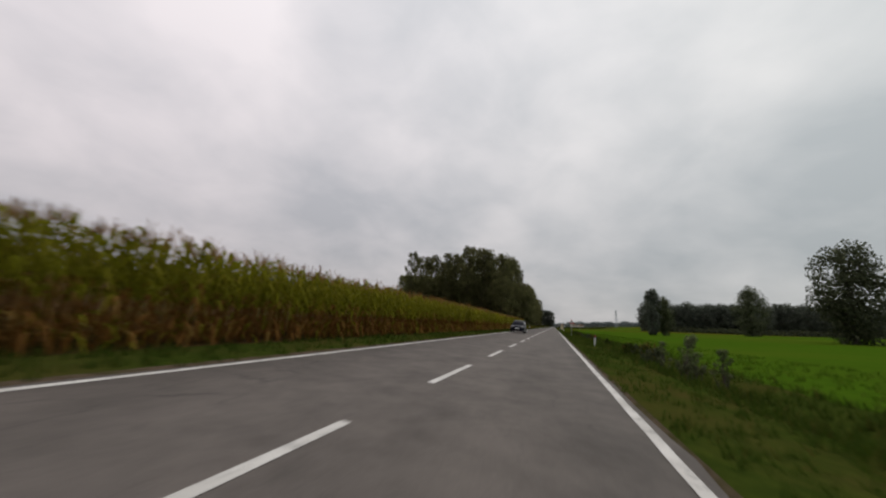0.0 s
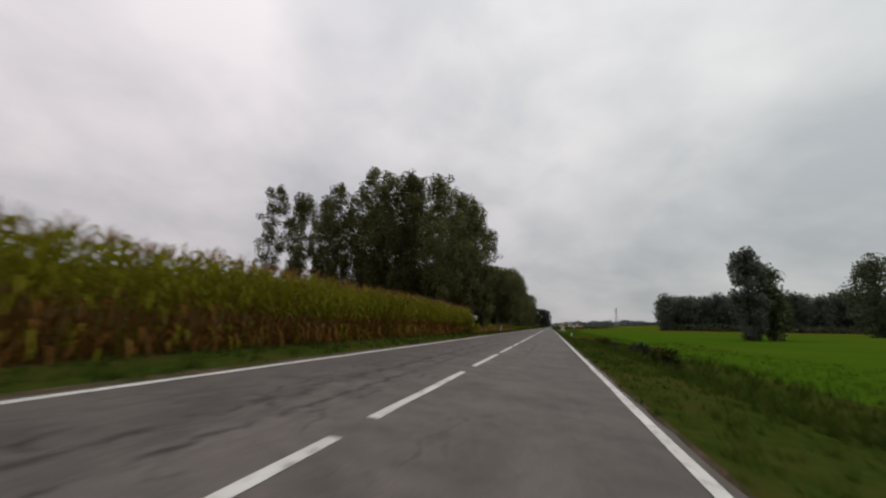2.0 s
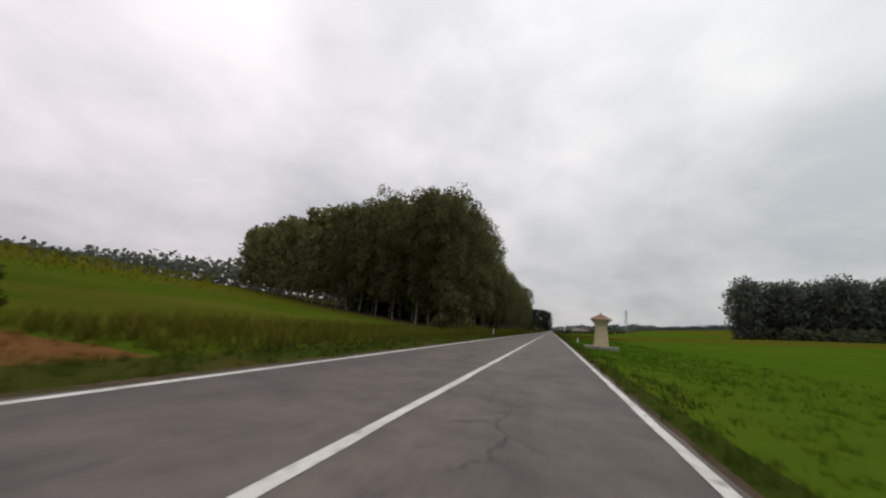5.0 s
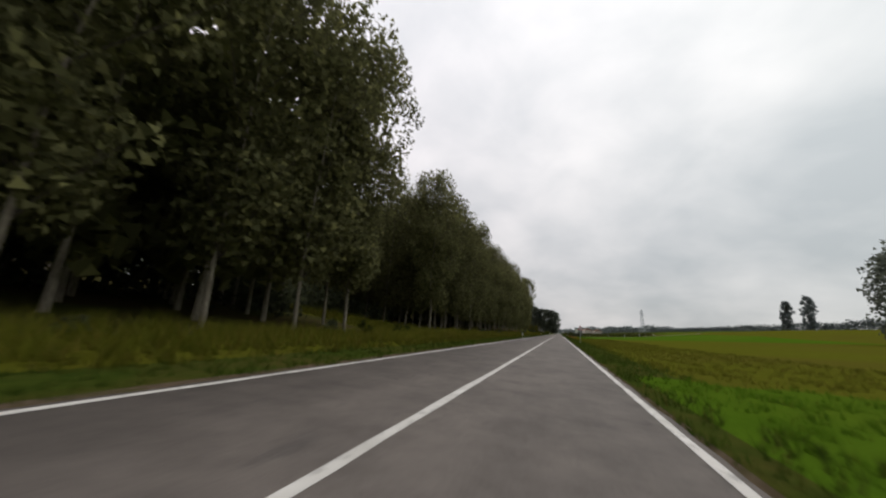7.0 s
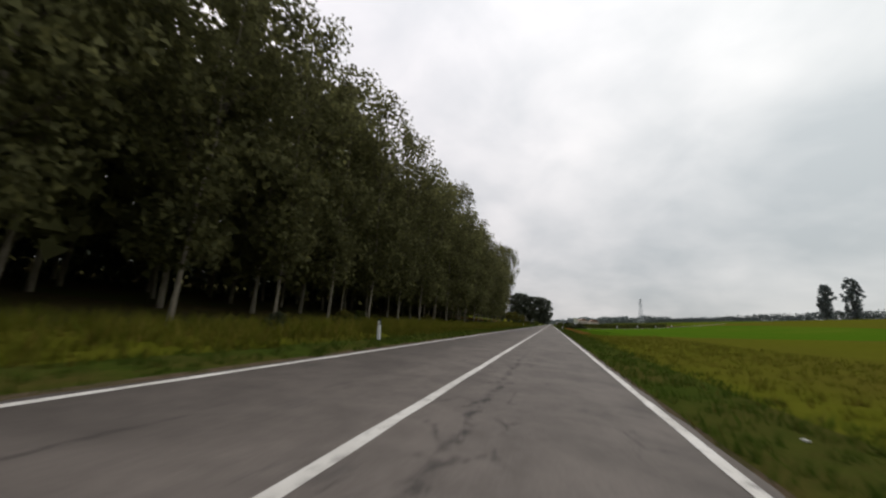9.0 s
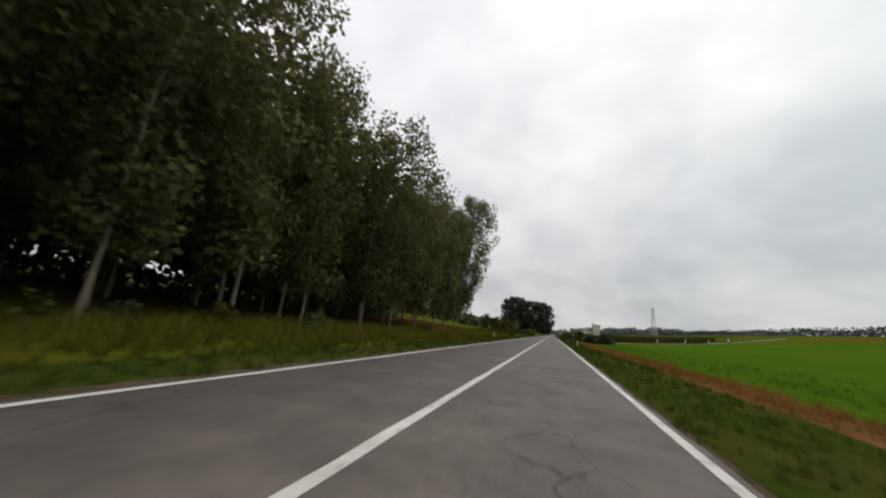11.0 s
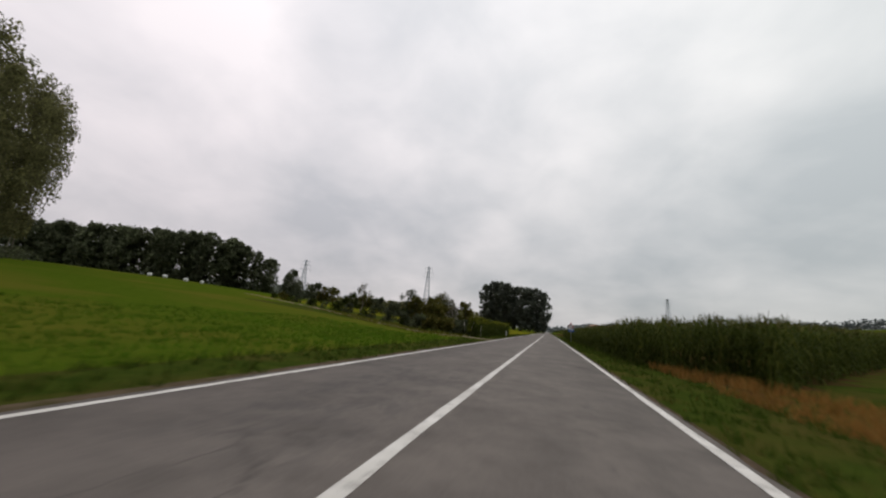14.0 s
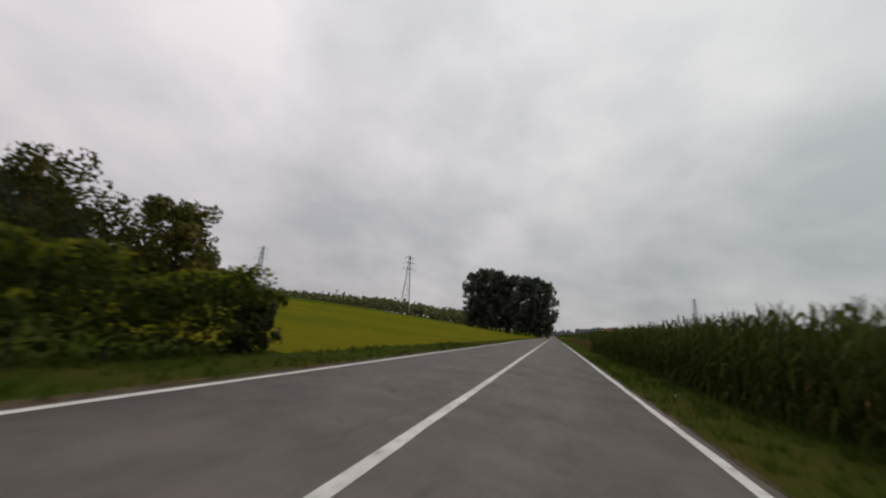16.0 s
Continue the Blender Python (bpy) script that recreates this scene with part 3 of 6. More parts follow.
def apron(name, label, near, far, mat, lift=0.02):
    """Paving between two kerbless sides given point by point."""
    def walk_along(pts, n):
        pts = np.array(pts, float)
        d = np.r_[0, np.cumsum(np.hypot(*np.diff(pts, axis=0).T))]
        return np.c_[np.interp(np.linspace(0, d[-1], n), d, pts[:, 0]), np.interp(np.linspace(0, d[-1], n), d, pts[:, 1])]
    n, w = 40, 7
    a, b = walk_along(near, n), walk_along(far, n)
    rng = np.random.default_rng(n)
    a, b = a + rng.normal(0, 0.05, a.shape), b + rng.normal(0, 0.05, b.shape)
    rows = [a + (b - a) * k / (w - 1) for k in range(w)]
    v = np.concatenate([np.c_[r, land(r[:, 0], r[:, 1]) + (0.0 if k in (0, w - 1) else lift)] for k, r in enumerate(rows)])
    v[:, 2] = np.where(v[:, 0] < R_EDGE + 0.1, np.maximum(v[:, 2], -0.004), v[:, 2])
    f = np.concatenate([np.c_[k * n + np.arange(n - 1), k * n + np.arange(1, n), (k + 1) * n + np.arange(1, n), (k + 1) * n + np.arange(n - 1)] for k in range(w - 1)])
    return tagged(new(name, mesh_np(name, v, f, mat, None, True)), label, "track", kind="structure")


apron("side_road", "worn grey asphalt mouth of a side road", [(3.41, 398.9), (3.6, 399.7), (4.1, 401.2), (6.1, 404.6), (9.0, 408.2), (12.2, 411.9)], [(3.41, 408.4), (4.6, 408.7), (6.0, 409.5), (7.6, 410.8), (10.0, 413.4), (11.6, 415.0)], "pad")
ribbon("side_track", "pale earth track running off between the fields", [(11.6, 413.2), (14, 416.2), (29, 434.2), (61, 472.7), (110, 531.7)], [4.0, 3.6, 3.4, 3.4, 3.4], "gravel")
for o_ in (-0.62, 0.62):
    ribbon("field_track", "pale brown earth wheel rut of a farm track", [(-5.5, 438.7 + o_ * 0.9), (-9, 440.6 + o_), (-30, 451.6 + o_), (-70, 472.7 + o_)], [1.0, 0.75, 0.7, 0.7], "dirt_track")
apron("track_mouth", "bare earth mouth of a farm track at the road", [(-3.285, 436.6), (-4.5, 437.6), (-6.5, 438.6), (-9, 439.9)], [(-3.285, 439.3), (-4.5, 439.4), (-6.5, 439.9), (-9, 441.2)], "dirt_track", 0.035)

# ---- trees ----
def crown_points(rng, n, height, base, radius, clumps, low=0.55, spread=1.0):
    """Leaf places gathered in rounded clumps along rising limbs, with the way each leaf looks out of its clump."""
    u = rng.beta(1.05, 1.0, clumps)
    env = radius * np.clip((u + 0.12) / low, 0.3, 1) ** 0.8 * np.clip((1.06 - u) / 0.40, 0, 1) ** 0.5
    limbs = 9
    a = rng.integers(0, limbs, clumps) * 2 * math.pi / limbs + rng.normal(0, 0.22, clumps) + u * 0.8
    lobe = 0.86 + 0.22 * np.sin(limbs * (a - u * 0.8) * 0.5 + rng.uniform(0, 6.28)) ** 2
    r = env * lobe * np.where(rng.random(clumps) < 0.62, rng.uniform(0.72, 1.0, clumps), np.sqrt(rng.uniform(0.02, 0.6, clumps)))
    cz = base + u * (height - base)
    cc = np.c_[r * np.cos(a), r * np.sin(a), cz]
    sig = rng.uniform(0.34, 0.62, clumps) * spread * min(radius, 4.2) / 3.4
    pick = rng.choice(clumps, n, p=sig ** 2 / (sig ** 2).sum())
    d = rng.normal(size=(n, 3))
    d /= np.maximum(1.0, np.linalg.norm(d, axis=1) / 1.7)[:, None]
    p = cc[pick] + d * sig[pick][:, None] * np.array([1, 1, 1.2])
    core = rng.random(n) < 0.12
    k = core.sum()
    uu = rng.uniform(0.02, 0.9, k)
    p[core] = np.c_[rng.normal(0, radius * 0.16, (k, 2)), base + uu * (height - base)]
    out = d / 1.2 + 0.55 * np.c_[p[:, :2] / radius, np.full(n, 0.55)] + 0.55 * rng.normal(size=(n, 3))
    top = np.percentile(p[:, 2], 99.3)
    p[:, 2] = base + (p[:, 2] - base) * (height - base) / (top - base)
    p[:, 2] = np.maximum(p[:, 2], 0.15)
    return p, cc, out


def tree_meshes(seed, height, base, radius, n, size, leaf, bark="bark", clumps=60, trunk_r=0.135, low=0.55, spread=1.0):
    rng = np.random.default_rng(seed)
    p, cc, out = crown_points(rng, n, height, base, radius, clumps, low, spread)
    v, f = leaves(rng, p, size, 0.75, 0.0, True)
    f, nv = facing(v, f, out)
    crown = mesh_np("crown", v, f, leaf, normals=nv)
    seg, prev = [], np.array((0.0, 0.0, -0.4))
    steps = 6
    for i in range(steps):
        z = (i + 1) / steps * height * 0.86
        q = np.array((rng.normal(0, 0.10), rng.normal(0, 0.10), z))
        seg.append((prev, q, trunk_r * (1.25 if i == 0 else 1 - i / steps) + 0.02, trunk_r * (1 - (i + 1) / steps) + 0.02))
        prev = q
    # the trunk is one tapering skin
    rings, k = [], 8
    pts = [seg[0][0]] + [q[1] for q in seg]
    rad = [seg[0][2]] + [q[3] for q in seg]
    tv = np.array([[c[0] + r * math.cos(2 * math.pi * j / k), c[1] + r * math.sin(2 * math.pi * j / k), c[2]] for c, r in zip(pts, rad) for j in range(k)])
    tf = np.array([(i * k + j, i * k + (j + 1) % k, (i + 1) * k + (j + 1) % k, (i + 1) * k + j) for i in range(len(pts) - 1) for j in range(k)])
    trunk = mesh_np("trunk", tv, tf, bark, None, True)
    limbs = []
    for j in rng.choice(len(cc), min(16, len(cc)), replace=False):
        e = cc[j]
        st = np.array((0, 0, max(base * 0.8, e[2] - np.hypot(e[0], e[1]) * 1.3 - 0.5)))
        limbs.append((st, e, 0.05 * trunk_r / 0.135, 0.012))
    lv, lf = cones(limbs, 5)
    return trunk, crown, mesh_np("branchwork", lv, lf, "dark_bark", None, True)


def tree(name, meshes, at, turn=0.0, scale=1.0, label="", group="", lean=(0, 0), width=None):
    ob = new(name)
    ob.empty_display_size = 0.3
    w = width or scale
    ob.matrix_basis = pose(*at, lean[0], lean[1], turn) @ Matrix.Diagonal((w, w, scale, 1))
    for nm, me in zip(("trunk", "crown", "branchwork"), meshes):
        c = new(nm, me)
        c.parent = ob
        if nm == "branchwork":
            c["kind"] = "stuff"
    return tagged(ob, label, "tree", group)


NEAR = [tree_meshes(10 + i, 21.3 + 0.6 * (i % 3), 3.2 + 0.5 * (i % 2), 4.0, 5800, 0.31, "poplar_leaf", clumps=105, trunk_r=0.085) for i in range(4)]
FRONT = [tree_meshes(40 + i, 21.6, 3.4 + 0.5 * i, 4.0, 15000, 0.25, "poplar_leaf", clumps=120, trunk_r=0.095, low=0.7) for i in range(2)]
BROAD = [tree_meshes(48, 21.6, 3.0, 6.0, 22000, 0.26, "poplar_leaf", clumps=190, trunk_r=0.10, low=0.9)]
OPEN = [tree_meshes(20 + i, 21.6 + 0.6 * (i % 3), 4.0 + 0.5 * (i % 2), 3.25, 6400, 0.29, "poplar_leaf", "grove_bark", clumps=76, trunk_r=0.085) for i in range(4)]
DEEP = [tree_meshes(30 + i, 21.4 + 0.5 * i, 2.6, 4.2, 1200, 0.82, "poplar_leaf", clumps=80) for i in range(3)]
ROW = np.array((-0.87, 0.5))
stand = []


def poplar(rng, x, y, kinds, scale, label, group, width=None):
    z, turn, sc = float(land(x, y)) - 0.05, rng.uniform(0, 360), scale * rng.uniform(0.95, 1.06)
    if kinds is DEEP:
        stand.append((x, y, z, turn, sc, int(rng.integers(3))))
    else:
        tree("poplar", kinds[rng.integers(len(kinds))], (x, y, z), turn, sc, label, group, (rng.normal(0, 0.8), rng.normal(0, 0.8)), width)


def plantation(y0, y1, x0, step, depth_of, group, label, near=2, scale=1.0, gain=0.0, front=0.0, corner=(), fall=0.0):
    """Poplars in slanting rows that start along the road; those deep in the wood are joined."""
    rng = np.random.default_rng(int(y0))
    n = int((y1 - y0) / step) + 1
    for i in range(n):
        for k in range(depth_of(i, n)):
            x = x0 + 0.9 * i / n + ROW[0] * 5.6 * k + rng.normal(0, 0.35)
            y = y0 + i * step + ROW[1] * 5.6 * k + rng.normal(0, 0.35)
            edge = k < near or i < 1 and k < 7 or i == n - 1 and k < 20
            close = k < 2 and i in (0, n - 1)
            size = scale + (front if i < 2 else gain) * k
            size *= 1 - fall * max(0.0, i / n - 0.55)
            if i == 0 and k < len(corner):
                size *= corner[k]
            poplar(rng, x, y, FRONT if close else NEAR if edge else DEEP, size, label, group)


def joined_stand(name, label, places):
    """Many like trees as one object: trunks and crowns placed side by side."""
    V, F3, F4, n3, n4, o = [], [], [], 0, 0, 0
    for x, y, z, turn, sc, kind in places:
        c, s_ = math.cos(radians(turn)) * sc, math.sin(radians(turn)) * sc
        for me, size in ((DEEP[kind][0], 4), (DEEP[kind][1], 3)):
            co = np.empty(len(me.vertices) * 3, np.float32)
            me.vertices.foreach_get("co", co)
            co = co.reshape(-1, 3)
            lp = np.empty(len(me.loops), np.int32)
            me.loops.foreach_get("vertex_index", lp)
            V.append(np.c_[co[:, 0] * c - co[:, 1] * s_ + x, co[:, 0] * s_ + co[:, 1] * c + y, co[:, 2] * sc + z])
            (F4 if size == 4 else F3).append(lp.reshape(-1, size) + o)
            o += len(co)
    F4, F3 = np.concatenate(F4), np.concatenate(F3)
    me = mesh_np(name, np.concatenate(V), [F4, F3], ["bark", "poplar_leaf"], np.r_[np.zeros(len(F4), int), np.ones(len(F3), int)])
    return tagged(new(name, me), label, "woods", kind="stuff")


# the first grove: an open square planting
grng = np.random.default_rng(5)
for i, y in enumerate(np.arange(102, 134, 5.9)):
    for k, x in enumerate(np.arange(-12.6, -47, -5.9)):
        if i > 3 and k in (2, 5):
            continue
        poplar(grng, x + grng.normal(0, 0.4) + (2.2 if i > 3 and k == 1 else 0), y + grng.normal(0, 0.4), OPEN, 1.0 - (0.07 if i < 2 else 0.06) * max(0, k - 2), "tall poplar tree with a bare trunk in a grove", "poplar grove beside the corn")
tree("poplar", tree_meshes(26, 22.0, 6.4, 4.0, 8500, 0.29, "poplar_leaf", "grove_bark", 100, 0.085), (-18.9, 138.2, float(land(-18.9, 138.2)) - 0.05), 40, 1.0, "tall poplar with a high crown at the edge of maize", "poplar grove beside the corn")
plantation(191, 225, -12.9, 5.6, lambda i, n: 22 if i < 2 else (18 if i > n - 2 else 8), "poplar wood along the road", "tall dark green poplar in a dense plantation", near=1, scale=1.06, gain=0.013, front=-0.002, corner=(0.86, 0.93, 0.97))
plantation(243.5, 366, -13.2, 5.5, lambda i, n: 22 if i < 2 else (14 if i > n - 3 else 7), "poplar plantation along the verge", "tall dark green poplar in a dense plantation", near=1, scale=0.915, gain=0.012, front=0.012, fall=0.28)
erng = np.random.default_rng(77)
for k in range(24):
    x, y = -17.6 - 0.848 * 4.9 * k + erng.normal(0, 0.3), 388.8 + 0.53 * 4.9 * k + erng.normal(0, 0.3)
    if k == 0:
        tree("poplar", BROAD[0], at_land(x, y), 0, 1.30, "broad poplar leaning towards the road at the end of a row", "poplar row beside the meadow", (1, 6), 1.06)
        continue
    poplar(erng, x, y, BROAD if k < 2 else NEAR, (1.25, 1.22, 1.3, 1.4, 1.48, 1.46)[k] if k < 6 else 1.13 + 0.028 * k, "tall poplar in a slanting row beside the meadow", "poplar row beside the meadow", (1.2, 0.95, 1.15, 1.15, 1.15, 1.15)[k] if k < 6 else 1.1)
for k in range(3, 22):
    x, y = -27 - 0.848 * 5.2 * k + erng.normal(0, 0.3), 384.5 + 0.53 * 5.2 * k + erng.normal(0, 0.3)
    poplar(erng, x, y, NEAR if k % 2 else DEEP, 1.15, "tall poplar in a slanting row beside the meadow", "poplar row beside the meadow")

def undergrowth(name, x0, y0, x1, y1, depth, h, n, size, seed):
    """A dark leaf band added low among trees to stop light showing through."""
    rng = np.random.default_rng(seed)
    t = rng.uniform(0, 1, n)
    x, y = x0 + (x1 - x0) * t + rng.normal(0, depth, n), y0 + (y1 - y0) * t + rng.normal(0, depth, n)
    top = h * (0.62 + 0.25 * np.sin(t * 61 + seed) * np.sin(t * 23) + 0.13 * np.sin(t * 190))
    v, f = leaves(rng, np.c_[x, y, land(x, y) + top * rng.uniform(0, 1, n) ** 0.8], size, 0.8)
    return tagged(new(name, mesh_np(name, v, f, "dark_leaf")), "dark undergrowth added to close the bright gaps below trees", "undergrowth", kind="stuff")


undergrowth("undergrowth", -36, 205, -37, 262, 2.2, 6.0, 3200, 0.8, 1)
undergrowth("undergrowth", -36, 262, -36, 372, 2.2, 6.0, 6000, 0.8, 2)
undergrowth("undergrowth", -25, 371, -75, 399, 1.6, 3.6, 2200, 0.7, 3)
undergrowth("undergrowth", -36, 404, -118, 452, 1.5, 3.2, 4200, 0.42, 6)
undergrowth("undergrowth", -22, 227, -62, 250, 1.4, 3.2, 2200, 0.6, 4)
undergrowth("undergrowth", -24, 251, -90, 289, 1.4, 3.0, 2600, 0.6, 5)
joined_stand("deep_poplars", "dark interior of a dense poplar plantation", stand)

# ---- corn ----
def corn_template(rng, height, detail=True):
    """One maize plant: stalk, arching leaves, tassel. Faces carry material 0 green, 1 dry, 2 tassel."""
    vs, fs, mi = [], [], []

    def quad(a, b, c, d, k):
        o = len(vs)
        vs.extend((a, b, c, d))
        fs.append((o, o + 1, o + 2, o + 3))
        mi.append(k)

    if detail:
        for t in (0, math.pi / 2):
            u = np.array((math.cos(t), math.sin(t), 0)) * 0.016
            lo, mid, hi = np.zeros(3), np.array((0, 0, height * 0.4)), np.array((0, 0, height * 0.95))
            quad(lo - u, lo + u, mid + u, mid - u, 1)
            quad(mid - u, mid + u, hi + u * 0.5, hi - u * 0.5, 0)
    n = 13 if detail else 5
    for i in range(n):
        z = height * ((0.10 + 0.80 * i / (n - 1)) if detail else (0.62 + 0.3 * i / (n - 1)))
        t = (i % 2) * math.pi + rng.normal(0, 0.6)
        u, s = np.array((math.cos(t), math.sin(t), 0)), np.array((-math.sin(t), math.cos(t), 0))
        ln = rng.uniform(0.36, 0.56) * (1.0 if z > height * 0.35 else 0.75)
        up = 0.22 if z > height * 0.35 else rng.uniform(-0.15, 0.1)
        a = np.array((0, 0, z))
        b = a + u * ln * 0.55 + np.array((0, 0, up))
        c = a + u * ln + np.array((0, 0, up - rng.uniform(0.1, 0.45)))
        w = 0.033 if detail else 0.055
        k = 1 if rng.random() < 0.85 * np.clip(1.25 - 2.3 * z / height, 0, 1) else 0
        quad(a - s * w * 0.5, a + s * w * 0.5, b + s * w, b - s * w, k)
        quad(b - s * w, b + s * w, c + s * 0.006, c - s * 0.006, k)
    for i in range(5 if detail else 3):
        t = rng.uniform(0, 6.28)
        e = np.array((math.cos(t) * 0.12, math.sin(t) * 0.12, 0.28 + rng.uniform(-0.05, 0.08)))
        s = np.array((-math.sin(t), math.cos(t), 0)) * (0.012 if detail else 0.026)
        a = np.array((0, 0, height * 0.93))
        quad(a - s, a + s, a + e + s * 0.5, a + e - s * 0.5, 2)
    return np.array(vs), np.array(fs), np.array(mi)


def corn_field(name, label, spots, height, mats, seed, detail=True):
    rng = np.random.default_rng(seed)
    temps = [corn_template(rng, height, detail) for _ in range(7)]
    V, F, I, o = [], [], [], 0
    pick = rng.integers(0, 7, len(spots))
    for j, (v, f, mi) in enumerate(temps):
        s = spots[pick == j]
        if not len(s):
            continue
        t = rng.uniform(0, 6.28, len(s))
        sc = rng.uniform(0.95, 1.08, len(s))
        ct, st = np.cos(t)[:, None], np.sin(t)[:, None]
        x = (v[:, 0] * ct - v[:, 1] * st) * sc[:, None] + s[:, 0:1]
        y = (v[:, 0] * st + v[:, 1] * ct) * sc[:, None] + s[:, 1:2]
        z = v[:, 2] * sc[:, None] + land(s[:, 0], s[:, 1])[:, None]
        V.append(np.stack([x, y, z], -1).reshape(-1, 3))
        F.append((f[None] + (np.arange(len(s)) * len(v))[:, None, None]).reshape(-1, 4) + o)
        I.append(np.tile(mi, len(s)))
        o += len(s) * len(v)
    ob = new(name, mesh_np(name, np.concatenate(V), np.concatenate(F), mats, np.concatenate(I)))
    return tagged(ob, label, "crop", kind="stuff")


def rows_of(rng, xs, y0, y1, step, jitter=0.06):
    out = []
    for x in xs:
        y = np.arange(y0, y1, step)
        out.append(np.c_[x + rng.normal(0, jitter, len(y)), y + rng.normal(0, step * 0.2, len(y))])
    return np.concatenate(out)


crng = np.random.default_rng(3)
ripe = ["corn_green", "corn_dry", "corn_tassel"]
end_rows = np.concatenate([np.c_[crng.uniform(-30, -5.6, 60), np.full(60, y) + crng.normal(0, 0.08, 60)] for y in (90.4, 91.1, 91.8, 92.4)])
corn_field("corn_row", "ripening maize with rusty lower leaves", np.concatenate([rows_of(crng, -5.65 - 0.7 * np.arange(4), -8, 92, 0.18), end_rows]), 2.18, ripe, 1)
corn_field("corn_field", "wide field of ripening maize tops", rows_of(crng, -8.5 - 0.8 * np.arange(32), -8, 91, 1.1), 2.0, ripe, 2, False)
green = ["corn_dark", "corn_dark", "corn_tassel_green"]
side = rows_of(crng, 5.45 + 0.7 * np.arange(5), 412, 505, 0.22)
far_side = rows_of(crng, 5.6 + 0.8 * np.arange(6), 505, 700, 0.6)
slant = []
for k in range(5):
    x = np.arange(6, 64, 0.27)
    slant.append(np.c_[x, track_y(x) + 0.6 + 0.7 * k] + crng.normal(0, 0.06, (len(x), 2)))
side = np.concatenate([side, np.concatenate(slant)])
side = side[(side[:, 1] > track_y(side[:, 0])) & (side[:, 0] > 5.3 + 3.2 * np.clip((424 - side[:, 1]) / 9, 0, 1))]
by_mouth = side[:, 1] < 428 + 0.9 * (side[:, 0] - 6)
corn_field("green_corn_row", "tall green maize beside the road", side[~by_mouth], 1.8, green, 4)
corn_field("green_corn_corner", "tallest green maize at the corner of the field", side[by_mouth], 1.93, green, 14)
tops = rows_of(crng, 9.4 + 2.2 * np.arange(33), 412, 640, 2.2, 0.45)
tops = tops[tops[:, 1] > track_y(tops[:, 0]) + 3]
corn_field("green_corn_field", "field of green maize tops", np.concatenate([far_side, tops]), 1.85, green, 5, False)


# ---- grass ----
def grass(name, label, mat, n, xr, yr, h, w, seed, keep=None, lean=0.35):
    rng = np.random.default_rng(seed)
    # tufts: blades gathered round seeds
    m_ = max(1, n // 9)
    tx, ty = rng.uniform(*xr, m_), rng.uniform(*yr, m_)
    if keep is not None:
        ok = keep(tx, ty)
        tx, ty = tx[ok], ty[ok]
    th = h * (0.7 + 0.6 * (0.5 + 0.5 * np.sin(tx * 1.3 + ty * 0.37) * np.sin(ty * 0.23 + tx)))
    x = np.repeat(tx, 9) + rng.normal(0, 0.07, len(tx) * 9)
    y = np.repeat(ty, 9) + rng.normal(0, 0.07, len(tx) * 9)
    v, f = blades(rng, x, y, land(x, y) - 0.02, np.repeat(th, 9), w, lean)
    return tagged(new(name, mesh_np(name, v, f, mat)), label, "grass", kind="stuff")


no_junction = lambda x, y: ~((y > 399.8) & (y < 409.5 + 1.2 * (x - 4)))
green_verge = lambda x, y: no_junction(x, y) & ~((y > 107) & (y < 216) & (x > 4.5 + 0.4 * np.sin(y * 0.7)))
no_lane = lambda x, y: ~((y > 435.9) & (y < 439.6))
grass("verge_grass", "short green grass on the road verge", "grass", 66000, (-5.5, L_EDGE - 0.14), (-6, 490), 0.16, 0.028, 1, no_lane)
grass("verge_grass", "short green grass on the road verge", "grass", 88000, (R_EDGE + 0.07, 6.0), (0, 490), 0.16, 0.028, 2, green_verge)
grass("ditch_grass", "rough grass in the ditch", "grass", 22000, (5.4, 8.8), (5, 104), 0.3, 0.03, 3)
grass("tall_grass", "tall seeding grass below the poplars", "tall_grass", 90000, (-13.0, -6.6), (150, 392), 0.62, 0.032, 4)
grass("tall_grass", "tall grass in the gap between two woods", "tall_grass", 26000, (-44, -12.5), (214, 243), 0.8, 0.04, 21, lambda x, y: (y + 0.575 * (x + 12) > 228.5) & (y + 0.575 * (x + 12) < 241))
grass("rank_grass", "rank dark grass and weeds at the meadow corner", "grass", 20000, (-12.8, -6.6), (390, 403.5), 0.85, 0.05, 22, lambda x, y: np.sin(x * 1.1 + 2) * np.sin(y * 0.6) > -0.5)
grass("tall_grass", "low seeding grass on the verge", "tall_grass", 30000, (-7.0, -5.0), (150, 392), 0.3, 0.03, 17)
grass("dry_grass", "rusty dry grass beside the grove", "dry_grass", 26000, (-18, -5.2), (93, 150), 0.14, 0.03, 5)
grass("dry_grass", "rusty dry grass below the end of the plantation", "dry_grass", 42000, (-26, -7.0), (364, 397), 0.45, 0.035, 18, lambda x, y: np.sin(x * 0.7 + y * 0.21) + np.sin(y * 0.5) > -0.7)
grass("dry_grass", "rusty dry grass on the field bank", "dry_grass", 16000, (6.2, 8.0), (322, 398), 0.22, 0.03, 6)
grass("dry_grass", "rusty dry grass at the ditch end", "dry_grass", 3600, (4.5, 8.4), (101, 107), 0.22, 0.03, 15)
grass("dry_grass", "rusty dry grass before the maize", "dry_grass", 6000, (5.6, 8.6), (412, 423.5), 0.3, 0.03, 16, lambda x, y: x < 5.4 + 3.2 * np.clip((424 - y) / 9, 0, 1))
grass("rice_blades", "bright green young rice", "bright_grass", 44000, (4.4, 12), (107, 216), 0.14, 0.03, 7)
grass("rice_blades", "bright green young rice", "bright_grass", 22000, (8.5, 15), (5, 104), 0.16, 0.03, 11)
